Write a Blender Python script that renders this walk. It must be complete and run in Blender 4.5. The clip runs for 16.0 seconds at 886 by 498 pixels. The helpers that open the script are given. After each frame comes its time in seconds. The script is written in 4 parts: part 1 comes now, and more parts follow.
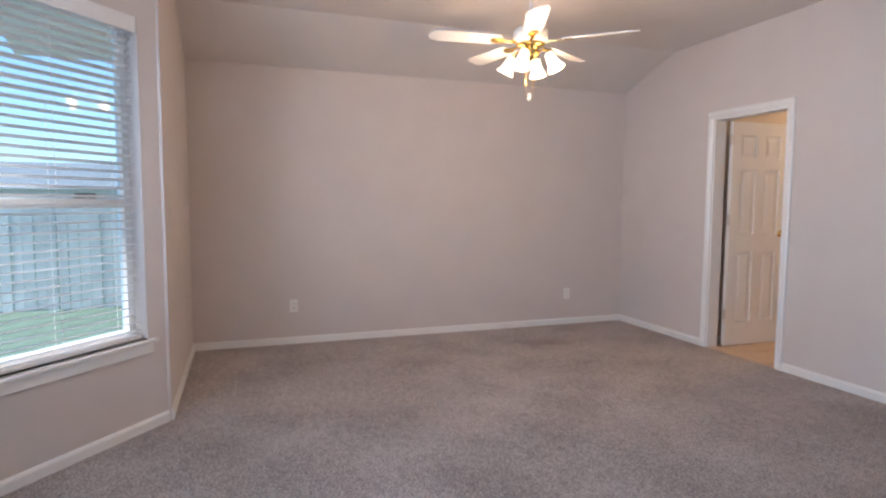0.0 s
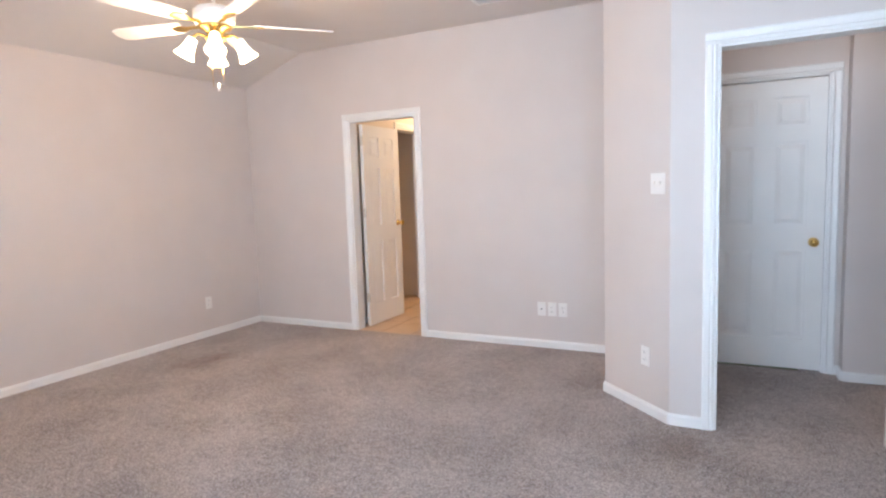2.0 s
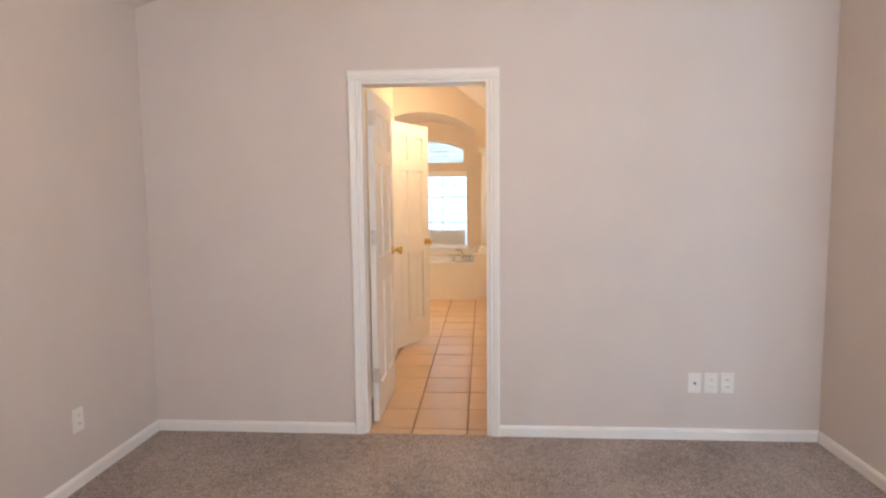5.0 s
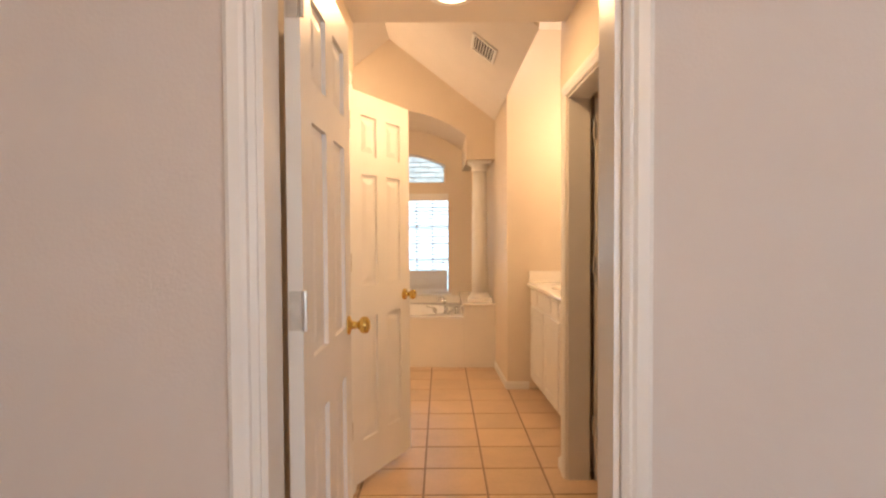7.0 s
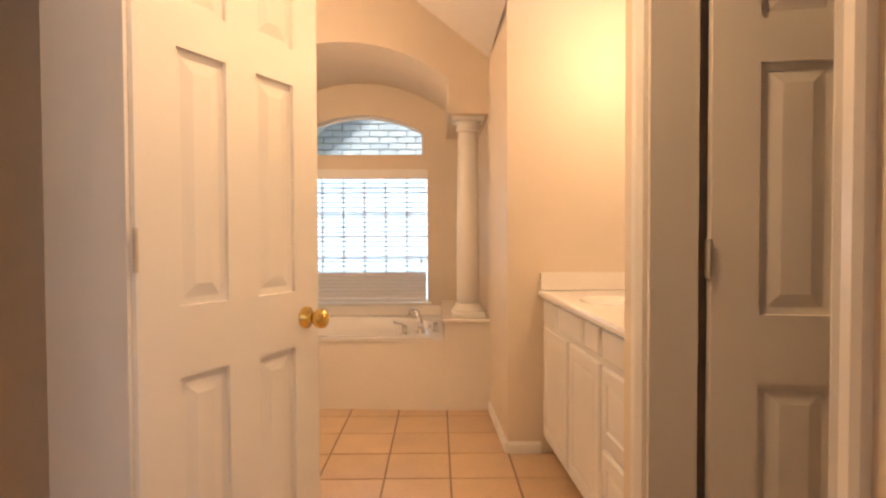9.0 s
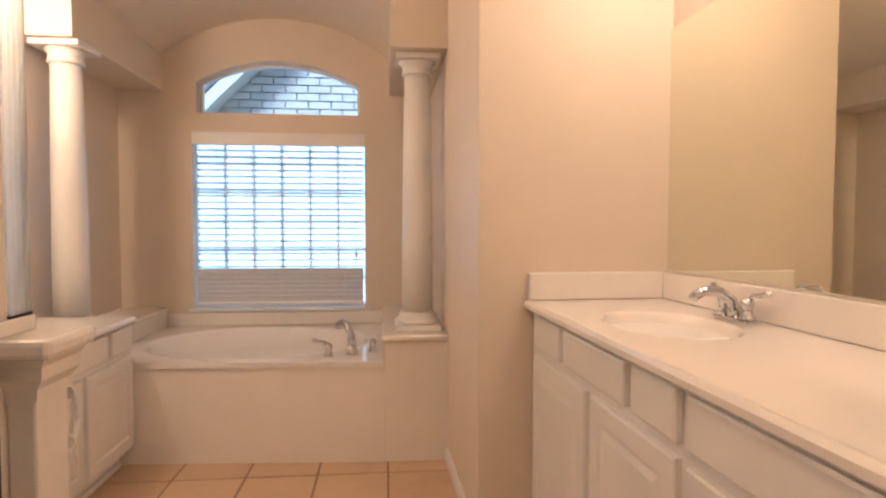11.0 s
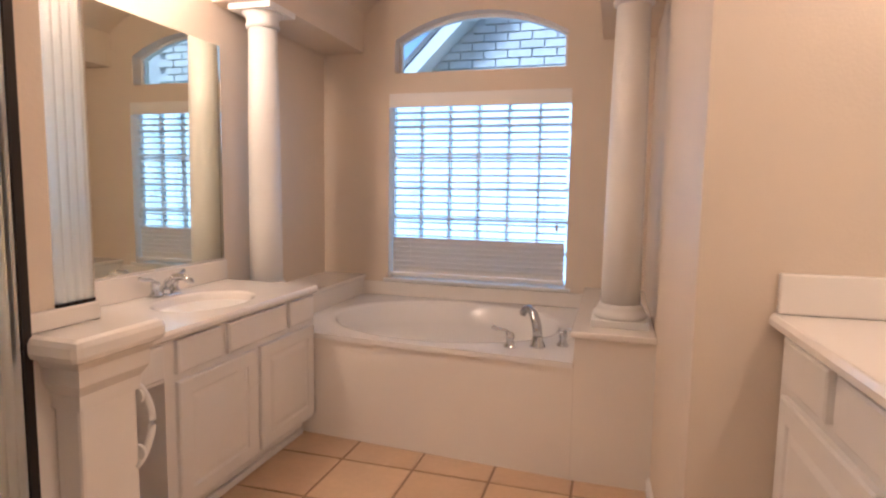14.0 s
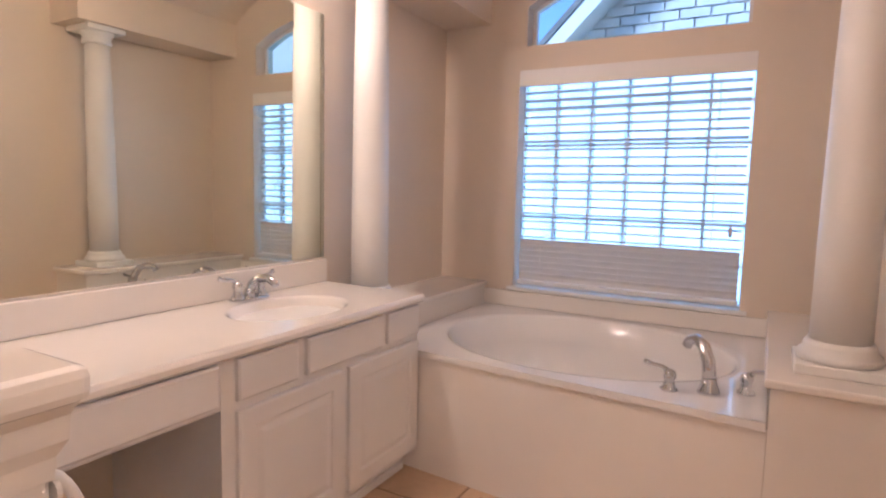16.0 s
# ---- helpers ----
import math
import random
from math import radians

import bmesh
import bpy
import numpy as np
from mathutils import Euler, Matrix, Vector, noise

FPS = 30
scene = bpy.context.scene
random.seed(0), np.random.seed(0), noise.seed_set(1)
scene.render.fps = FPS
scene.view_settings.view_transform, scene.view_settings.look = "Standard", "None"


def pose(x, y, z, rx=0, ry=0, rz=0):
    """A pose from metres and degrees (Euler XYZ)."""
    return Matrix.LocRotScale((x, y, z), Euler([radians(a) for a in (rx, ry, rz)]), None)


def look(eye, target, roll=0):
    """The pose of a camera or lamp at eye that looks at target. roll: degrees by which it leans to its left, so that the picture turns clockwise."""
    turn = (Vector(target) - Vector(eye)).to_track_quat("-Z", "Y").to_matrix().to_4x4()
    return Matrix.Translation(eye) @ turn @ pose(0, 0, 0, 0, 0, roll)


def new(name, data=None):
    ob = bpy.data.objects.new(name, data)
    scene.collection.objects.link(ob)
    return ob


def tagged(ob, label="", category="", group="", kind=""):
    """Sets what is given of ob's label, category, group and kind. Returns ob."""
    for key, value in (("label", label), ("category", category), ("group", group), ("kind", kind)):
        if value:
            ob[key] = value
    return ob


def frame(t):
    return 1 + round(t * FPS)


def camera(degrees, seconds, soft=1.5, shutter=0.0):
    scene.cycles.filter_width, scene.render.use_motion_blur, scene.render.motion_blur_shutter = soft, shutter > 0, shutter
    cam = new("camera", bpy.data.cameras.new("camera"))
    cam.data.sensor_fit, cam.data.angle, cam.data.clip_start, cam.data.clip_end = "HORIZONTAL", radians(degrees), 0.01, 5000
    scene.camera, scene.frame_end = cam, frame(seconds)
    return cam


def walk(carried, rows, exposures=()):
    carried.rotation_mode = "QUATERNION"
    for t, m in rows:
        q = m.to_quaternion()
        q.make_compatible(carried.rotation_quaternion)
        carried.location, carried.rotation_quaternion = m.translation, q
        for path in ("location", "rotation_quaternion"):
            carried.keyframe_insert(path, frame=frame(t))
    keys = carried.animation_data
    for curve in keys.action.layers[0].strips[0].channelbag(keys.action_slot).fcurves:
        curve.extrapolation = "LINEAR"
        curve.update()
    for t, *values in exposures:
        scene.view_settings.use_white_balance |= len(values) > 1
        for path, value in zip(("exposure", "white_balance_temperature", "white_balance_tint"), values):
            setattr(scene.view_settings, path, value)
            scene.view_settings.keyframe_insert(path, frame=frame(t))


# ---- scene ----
cam = camera(74.9, 16.0, soft=2.3)
PATH = [
    (0, (3.614, -3.956, 1.295), (1.732, -3.299, 1.134), 0.3),
    (0.5, (3.606, -4.252, 1.321), (1.864, -3.283, 1.157), -0.2),
    (1, (3.363, -4.42, 1.347), (1.863, -3.109, 1.172), -1.5),
    (1.5, (3.126, -4.485, 1.351), (1.891, -2.924, 1.159), -1.9),
    (2, (2.825, -4.653, 1.342), (1.935, -2.873, 1.143), -1.9),
    (2.5, (2.456, -4.673, 1.345), (1.842, -2.783, 1.126), -2.1),
    (3, (1.984, -4.602, 1.301), (1.496, -2.672, 1.1), -1.8),
    (3.5, (1.507, -4.476, 1.315), (1.102, -2.526, 1.115), -1.4),
    (4, (1.021, -4.131, 1.40), (0.698, -2.171, 1.194), -1.1),
    (4.2, (0.801, -3.987, 1.41), (0.527, -2.02, 1.20), -1.0),
    (6.3, (-0.06, -1.859, 1.356), (-0.085, 0.138, 1.261), 0.1),
    (6.5, (-0.082, -1.643, 1.36), (-0.091, 0.355, 1.272), 0.1),
    (7, (-0.107, -1.162, 1.329), (-0.101, 0.837, 1.27), -0.3),
    (7.5, (-0.068, -0.694, 1.291), (-0.052, 1.306, 1.24), -0.2),
    (8, (-0.012, -0.286, 1.241), (0.005, 1.714, 1.191), -0.2),
    (10.5, (0.104, 1.48, 1.189), (0.16, 3.478, 1.121), -0.1),
    (11, (0.112, 1.643, 1.169), (0.311, 3.631, 1.086), 0.1),
    (11.5, (0.118, 1.777, 1.161), (0.51, 3.736, 1.06), 0.1),
    (12, (0.119, 1.882, 1.166), (0.543, 3.833, 1.04), 0.1),
    (12.5, (0.146, 1.922, 1.181), (0.486, 3.886, 1.018), 0.3),
    (13, (0.169, 1.941, 1.186), (0.217, 3.932, 1.001), 0.5),
    (13.5, (0.208, 2.026, 1.177), (-0.089, 3.994, 0.979), 0.7),
    (14, (0.238, 2.132, 1.184), (-0.323, 4.04, 0.98), 0.9),
    (14.5, (0.255, 2.238, 1.176), (-0.495, 4.08, 0.968), 1.1),
    (15, (0.272, 2.371, 1.153), (-0.627, 4.146, 0.946), 1.2),
    (15.5, (0.203, 2.499, 1.146), (-0.765, 4.237, 0.94), 1.3),
    (16, (0.076, 2.632, 1.136), (-0.902, 4.364, 0.931), 1.3),
]
walk(cam, [(t, look(eye, target, roll)) for t, eye, target, roll in PATH],
     exposures=[(0, 0.86, 5850, 16), (1, 1.18, 5900, 14), (2.5, 1.52, 5900, 13), (4.2, 1.40, 6200, 14), (6.3, 0.92, 6800, 16), (8, 1.0, 7600, 23), (10.5, 0.76, 6000, 21), (13, 0.72, 5500, 22), (16, 0.83, 5000, 24)])

# ---- world, sun, large lights ----
world = bpy.data.worlds.new("world")
scene.world = world
world.use_nodes = True
_nt = world.node_tree
_sky = _nt.nodes.new("ShaderNodeTexSky")
_sky.sky_type, _sky.sun_disc = "NISHITA", False
_sky.sun_elevation, _sky.sun_rotation = radians(62.7), radians(166)
_nt.links.new(_sky.outputs[0], _nt.nodes["Background"].inputs[0])
_nt.nodes["Background"].inputs[1].default_value = 0.15
sun = new("sun", bpy.data.lights.new("sun", "SUN"))
sun.data.energy, sun.data.angle, sun.data.color = 5.0, radians(12), (1.0, 0.96, 0.9)
sun.matrix_world = look((3, -12, 24), (0, 0, 0))


def area(name, eye, target, sx, sy, watts, colour):
    ob = new(name, bpy.data.lights.new(name, "AREA"))
    ob.data.shape, ob.data.size, ob.data.size_y = "RECTANGLE", sx, sy
    ob.data.energy, ob.data.color = watts, colour
    ob.matrix_world = look(eye, target)
    return ob


def bulb(name, place, watts, colour, radius=0.03):
    ob = new(name, bpy.data.lights.new(name, "POINT"))
    ob.data.energy, ob.data.color, ob.data.shadow_soft_size = watts, colour, radius
    ob.location = place
    return ob


DAY = (0.74, 0.87, 1.0)
WARM = (1.0, 0.72, 0.44)
FAN = (0.17, -2.16)
area("bay_daylight", (1.9, -5.24, 1.45), (1.9, 0.0, 1.0), 1.9, 1.7, 46, DAY)
area("bay_far_daylight", (3.45, -4.95, 1.4), (2.2, -3.4, 1.0), 0.9, 1.6, 14, DAY)
area("bath_daylight", (-0.58, 5.86, 1.2), (-0.58, 0.0, 1.0), 1.3, 1.3, 6.0, (0.42, 0.76, 1.0))
for _k in range(4):
    _a = radians(45 + 90 * _k)
    bulb("fan_bulb_light", (FAN[0] + 0.17 * math.cos(_a), FAN[1] + 0.17 * math.sin(_a), 2.13), 4.6, (1.0, 0.66, 0.36))
area("recessed_light_glow", (-0.05, 1.6, 2.42), (-0.05, 1.601, 0.0), 0.13, 0.13, 7.5, (1.0, 0.66, 0.34))
for _k in range(4):
    bulb("vanity_bulb_light", (1.00, 2.62 + 0.22 * _k, 2.14), 2.7, WARM, 0.05)
    bulb("vanity_bulb_light", (-1.46, 3.45 + 0.22 * _k, 2.12), 5.6, WARM, 0.05)
# added fill lamp that brightens the hall, with no fixture
bulb("hall_fill", (3.3, -0.7, 2.3), 1.8, (1.0, 0.85, 0.7), 0.1)
bulb("far_room_glow", (5.2, 1.4, 2.2), 18, (1.0, 0.72, 0.45), 0.1)


# ---- materials ----
def material(name, colour, rough=0.6, metal=0.0, vary=0.05, scale=3.0, bump=0.0, bump_scale=80.0, fine=0.0, spread=0.0, coat=0.0, sharp=1.0):
    """A painted or plain surface: two scales of variation in colour, and a fine relief."""
    m = bpy.data.materials.new(name)
    m.use_nodes = True
    nt = m.node_tree
    b = nt.nodes["Principled BSDF"]
    b.inputs["Roughness"].default_value, b.inputs["Metallic"].default_value = rough, metal
    b.inputs["Coat Weight"].default_value = coat
    geo = nt.nodes.new("ShaderNodeNewGeometry")
    n1 = nt.nodes.new("ShaderNodeTexNoise")
    n1.inputs["Scale"].default_value, n1.inputs["Detail"].default_value = scale, 4
    nt.links.new(geo.outputs["Position"], n1.inputs["Vector"])
    n2 = nt.nodes.new("ShaderNodeTexNoise")
    n2.inputs["Scale"].default_value, n2.inputs["Detail"].default_value = bump_scale, 3
    nt.links.new(geo.outputs["Position"], n2.inputs["Vector"])
    add = nt.nodes.new("ShaderNodeMath")
    add.operation = "MULTIPLY_ADD"
    nt.links.new(n2.outputs[0], add.inputs[0])
    add.inputs[1].default_value = fine
    nt.links.new(n1.outputs[0], add.inputs[2])
    last = add.outputs[0]
    if spread:
        info = nt.nodes.new("ShaderNodeObjectInfo")
        more = nt.nodes.new("ShaderNodeMath")
        more.operation = "MULTIPLY_ADD"
        nt.links.new(info.outputs["Random"], more.inputs[0])
        more.inputs[1].default_value = spread
        nt.links.new(last, more.inputs[2])
        last = more.outputs[0]
    ramp = nt.nodes.new("ShaderNodeMapRange")
    mid = 0.5 + 0.5 * fine + 0.5 * spread
    ramp.inputs[1].default_value, ramp.inputs[2].default_value = mid - 0.3 * (1 + fine + spread) / sharp, mid + 0.3 * (1 + fine + spread) / sharp
    ramp.inputs[3].default_value, ramp.inputs[4].default_value = 1 - vary, 1 + vary
    nt.links.new(last, ramp.inputs[0])
    mul = nt.nodes.new("ShaderNodeVectorMath")
    mul.operation = "SCALE"
    mul.inputs[0].default_value = colour
    nt.links.new(ramp.outputs[0], mul.inputs["Scale"])
    nt.links.new(mul.outputs[0], b.inputs["Base Color"])
    if bump:
        bp = nt.nodes.new("ShaderNodeBump")
        bp.inputs["Strength"].default_value, bp.inputs["Distance"].default_value = bump, 0.01
        nt.links.new(n2.outputs[0], bp.inputs["Height"])
        nt.links.new(bp.outputs[0], b.inputs["Normal"])
    return m


WALL = material("wall_paint", (0.63, 0.567, 0.53), 0.75, vary=0.03, bump=0.08, bump_scale=120)
BATH = material("bath_wall_paint", (0.72, 0.62, 0.505), 0.6, vary=0.03, bump=0.07, bump_scale=120)
CEIL = material("ceiling_paint", (0.70, 0.655, 0.62), 0.85, vary=0.03, bump=0.25, bump_scale=90)
TRIM = material("white_trim_paint", (0.80, 0.785, 0.76), 0.35, vary=0.025, scale=6)
DOORW = material("white_door_paint", (0.80, 0.775, 0.735), 0.38, vary=0.03, scale=5, bump=0.03, bump_scale=200)
CABINET = material("white_cabinet_paint", (0.78, 0.76, 0.735), 0.4, vary=0.025, scale=5)
MARBLE = material("cultured_marble", (0.82, 0.775, 0.72), 0.16, vary=0.035, scale=2.5, coat=0.3)
ACRYLIC = material("tub_acrylic", (0.83, 0.81, 0.79), 0.14, vary=0.015, coat=0.4)
CARPET = bpy.data.materials.new("carpet_pile")


def weave_carpet(m):
    """Cut pile: speckled tufts, matted streaks and faint trodden patches."""
    m.use_nodes = True
    nt = m.node_tree
    b = nt.nodes["Principled BSDF"]
    b.inputs["Roughness"].default_value = 1.0
    b.inputs["Sheen Weight"].default_value = 0.25
    geo = nt.nodes.new("ShaderNodeNewGeometry")
    total = None
    for scale, detail, gain, rough in ((85, 5, 2.5, 0.85), (22, 4, 0.55, 0.7), (1.6, 4, 0.50, 0.6)):
        n = nt.nodes.new("ShaderNodeTexNoise")
        n.inputs["Scale"].default_value, n.inputs["Detail"].default_value, n.inputs["Roughness"].default_value = scale, detail, rough
        nt.links.new(geo.outputs["Position"], n.inputs["Vector"])
        a = nt.nodes.new("ShaderNodeMath")
        a.operation = "MULTIPLY_ADD"
        nt.links.new(n.outputs[0], a.inputs[0])
        a.inputs[1].default_value = gain
        if total is None:
            a.inputs[2].default_value = -1.775
            bp = nt.nodes.new("ShaderNodeBump")
            bp.inputs["Strength"].default_value, bp.inputs["Distance"].default_value = 0.9, 0.012
            nt.links.new(n.outputs[0], bp.inputs["Height"])
            nt.links.new(bp.outputs[0], b.inputs["Normal"])
        else:
            nt.links.new(total, a.inputs[2])
        total = a.outputs[0]
    ramp = nt.nodes.new("ShaderNodeValToRGB")
    ramp.color_ramp.elements[0].position, ramp.color_ramp.elements[0].color = 0.22, (0.10, 0.079, 0.069, 1)
    ramp.color_ramp.elements[1].position, ramp.color_ramp.elements[1].color = 0.78, (0.66, 0.585, 0.55, 1)
    mid = ramp.color_ramp.elements.new(0.5)
    mid.color = (0.365, 0.30, 0.272, 1)
    shift = nt.nodes.new("ShaderNodeMath")
    shift.operation = "ADD"
    shift.inputs[1].default_value = 0.5
    nt.links.new(total, shift.inputs[0])
    nt.links.new(shift.outputs[0], ramp.inputs[0])
    # old spills: soft brown spots with ragged edges
    last = ramp.outputs[0]
    ragged = nt.nodes.new("ShaderNodeTexNoise")
    ragged.inputs["Scale"].default_value, ragged.inputs["Detail"].default_value = 7, 4
    nt.links.new(geo.outputs["Position"], ragged.inputs["Vector"])
    for x, y, reach in ((2.57, -1.60, 0.30), (-1.03, -1.20, 0.20), (-1.11, -1.39, 0.28)):
        far = nt.nodes.new("ShaderNodeVectorMath")
        far.operation = "DISTANCE"
        nt.links.new(geo.outputs["Position"], far.inputs[0])
        far.inputs[1].default_value = (x, y, 0)
        edge = nt.nodes.new("ShaderNodeMath")
        edge.operation = "MULTIPLY_ADD"
        nt.links.new(ragged.outputs[0], edge.inputs[0])
        edge.inputs[1].default_value = reach * 1.6
        nt.links.new(far.outputs["Value"], edge.inputs[2])
        fade = nt.nodes.new("ShaderNodeMapRange")
        fade.inputs[1].default_value, fade.inputs[2].default_value = reach * 0.9, reach * 1.7
        fade.inputs[3].default_value, fade.inputs[4].default_value = 0.55, 0.0
        nt.links.new(edge.outputs[0], fade.inputs[0])
        mix = nt.nodes.new("ShaderNodeMix")
        mix.data_type, mix.blend_type = "RGBA", "MULTIPLY"
        nt.links.new(fade.outputs[0], mix.inputs[0])
        nt.links.new(last, mix.inputs[6])
        mix.inputs[7].default_value = (0.62, 0.50, 0.42, 1)
        last = mix.outputs[2]
    nt.links.new(last, b.inputs["Base Color"])


weave_carpet(CARPET)
TILE = material("ceramic_floor_tile", (0.57, 0.40, 0.255), 0.28, vary=0.17, scale=5, bump=0.06, bump_scale=40, fine=0.4, spread=0.35)
GROUT = material("tile_grout", (0.29, 0.20, 0.14), 0.9, vary=0.15, scale=9)
BRASS = material("polished_brass", (0.83, 0.58, 0.19), 0.16, 1.0, vary=0.05)
CHROME = material("chrome", (0.60, 0.61, 0.63), 0.06, 1.0, vary=0.02)
STEEL = material("painted_hinge_metal", (0.66, 0.62, 0.56), 0.35, 0.6, vary=0.1, scale=40)
PLASTIC = material("white_plastic", (0.80, 0.775, 0.74), 0.35, vary=0.015)
SLOT = material("dark_slot", (0.05, 0.045, 0.04), 0.6, vary=0.05)
BLIND = material("blind_slat_vinyl", (0.82, 0.80, 0.78), 0.42, vary=0.02)
BLACK = material("dark_bronze_frame", (0.025, 0.02, 0.018), 0.35, 0.4, vary=0.1)
BRICK = material("pale_painted_brick", (0.66, 0.65, 0.63), 0.85, vary=0.16, scale=12, bump=0.3, bump_scale=60, spread=0.6)
MORTAR = material("brick_mortar", (0.52, 0.52, 0.52), 0.95, vary=0.1)
WOOD = material("weathered_fence_wood", (0.60, 0.56, 0.50), 0.85, vary=0.3, scale=4, fine=0.5, bump=0.3, spread=0.5)
GRASS = material("lawn_grass", (0.13, 0.15, 0.085), 0.95, vary=0.4, scale=3, fine=1.0, bump=0.6, bump_scale=50)
ROOF = material("roof_shingle", (0.20, 0.19, 0.185), 0.9, vary=0.2, scale=8)
BULBGLASS = material("frosted_shade_glass", (0.9, 0.85, 0.75), 0.4)
_b = BULBGLASS.node_tree.nodes["Principled BSDF"]
_b.inputs["Emission Color"].default_value, _b.inputs["Emission Strength"].default_value = (1.0, 0.80, 0.52, 1), 2.2
MIRROR = material("mirror_silver", (0.85, 0.86, 0.75), 0.01, 1.0, vary=0.0)


def glass_material(name, colour, rough, bump_scale=0.0):
    m = bpy.data.materials.new(name)
    m.use_nodes = True
    b = m.node_tree.nodes["Principled BSDF"]
    b.inputs["Base Color"].default_value = (*colour, 1)
    b.inputs["Transmission Weight"].default_value, b.inputs["Roughness"].default_value, b.inputs["IOR"].default_value = 1.0, rough, 1.45
    if bump_scale:
        n = m.node_tree.nodes.new("ShaderNodeTexNoise")
        n.inputs["Scale"].default_value = bump_scale
        bp = m.node_tree.nodes.new("ShaderNodeBump")
        bp.inputs["Strength"].default_value, bp.inputs["Distance"].default_value = 0.35, 0.02
        m.node_tree.links.new(n.outputs[0], bp.inputs["Height"])
        m.node_tree.links.new(bp.outputs[0], b.inputs["Normal"])
    return m


# the blue cast of daylight is put into the pane colour
GLASS = glass_material("daylight_blue_glass", (0.66, 0.88, 1.0), 0.0)
BLOCK = glass_material("wavy_glass_block", (0.82, 0.94, 1.0), 0.12, 25)
FLUTED = glass_material("fluted_shower_glass", (0.93, 0.985, 1.0), 0.38)


# ---- mesh helpers ----
def link(name, bm, mat, parent=None, smooth=False):
    me = bpy.data.meshes.new(name)
    bmesh.ops.recalc_face_normals(bm, faces=bm.faces)
    bm.to_mesh(me)
    bm.free()
    me.materials.append(mat)
    if smooth:
        for p in me.polygons:
            p.use_smooth = abs(p.normal.z) < 0.9995
    ob = new(name, me)
    if parent is not None:
        ob.parent = parent
    return ob


def part(name, bm, mat, parent, label="", smooth=False):
    ob = link(name, bm, mat, parent, smooth)
    if label:
        ob["label"] = label
    return ob


def thing(name, label, category, m=None, group="", kind=""):
    ob = new(name)
    ob.empty_display_size = 0.1
    if m is not None:
        ob.matrix_basis = m
    return tagged(ob, label, category, group, kind)


def box(bm, x0, x1, y0, y1, z0, z1, bevel=0.0):
    vs = [bm.verts.new((x, y, z)) for z in (z0, z1) for x, y in ((x0, y0), (x1, y0), (x1, y1), (x0, y1))]
    fs = [bm.faces.new([vs[i] for i in q]) for q in ((3, 2, 1, 0), (4, 5, 6, 7), (0, 1, 5, 4), (1, 2, 6, 5), (2, 3, 7, 6), (3, 0, 4, 7))]
    if bevel:
        bmesh.ops.bevel(bm, geom=list({e for f in fs for e in f.edges}), offset=bevel, segments=2, affect="EDGES", profile=0.5)
    return bm


def cube(*a, bevel=0.0):
    return box(bmesh.new(), *a, bevel=bevel)


def prism(bm, pts, axis, a, b):
    """A closed outline pushed along an axis from a to b. pts are the other two coordinates, in xyz order."""
    def at(p, v):
        q = list(p)
        q.insert(axis, v)
        return q
    lo, hi = [bm.verts.new(at(p, a)) for p in pts], [bm.verts.new(at(p, b)) for p in pts]
    bm.faces.new(lo[::-1])
    bm.faces.new(hi)
    for i in range(len(pts)):
        j = (i + 1) % len(pts)
        bm.faces.new((lo[i], lo[j], hi[j], hi[i]))
    return bm


def lathe(bm, profile, steps=24, m=None):
    """Turns (radius, height) pairs about z."""
    made = []
    for k in range(steps):
        a = 2 * math.pi * k / steps
        made.append([bm.verts.new((r * math.cos(a), r * math.sin(a), z)) for r, z in profile])
    for k in range(steps):
        c, d = made[k], made[(k + 1) % steps]
        for i in range(len(profile) - 1):
            bm.faces.new((c[i], d[i], d[i + 1], c[i + 1]))
    bm.faces.new([c[0] for c in made][::-1])
    bm.faces.new([c[-1] for c in made])
    if m is not None:
        bmesh.ops.transform(bm, matrix=m, verts=[v for c in made for v in c])
    return bm


def tube(bm, pts, radii, steps=12):
    """A round rod along points, with a radius at each."""
    pts = [Vector(p) for p in pts]
    rings = []
    for i, p in enumerate(pts):
        way = (pts[min(i + 1, len(pts) - 1)] - pts[max(i - 1, 0)]).normalized()
        q = way.to_track_quat("Z", "Y")
        r = radii[i] if isinstance(radii, (list, tuple)) else radii
        rings.append([bm.verts.new(p + q @ Vector((r * math.cos(2 * math.pi * k / steps), r * math.sin(2 * math.pi * k / steps), 0))) for k in range(steps)])
    for a, b in zip(rings, rings[1:]):
        for k in range(steps):
            bm.faces.new((a[k], a[(k + 1) % steps], b[(k + 1) % steps], b[k]))
    bm.faces.new(rings[0][::-1])
    bm.faces.new(rings[-1])
    return bm


def structure(name, bm, mat, label, category):
    return tagged(link(name, bm, mat), label, category, kind="structure")


def wall(name, mat, label, *boxes):
    bm = bmesh.new()
    for b in boxes:
        box(bm, *b)
    return structure(name, bm, mat, label, "wall")


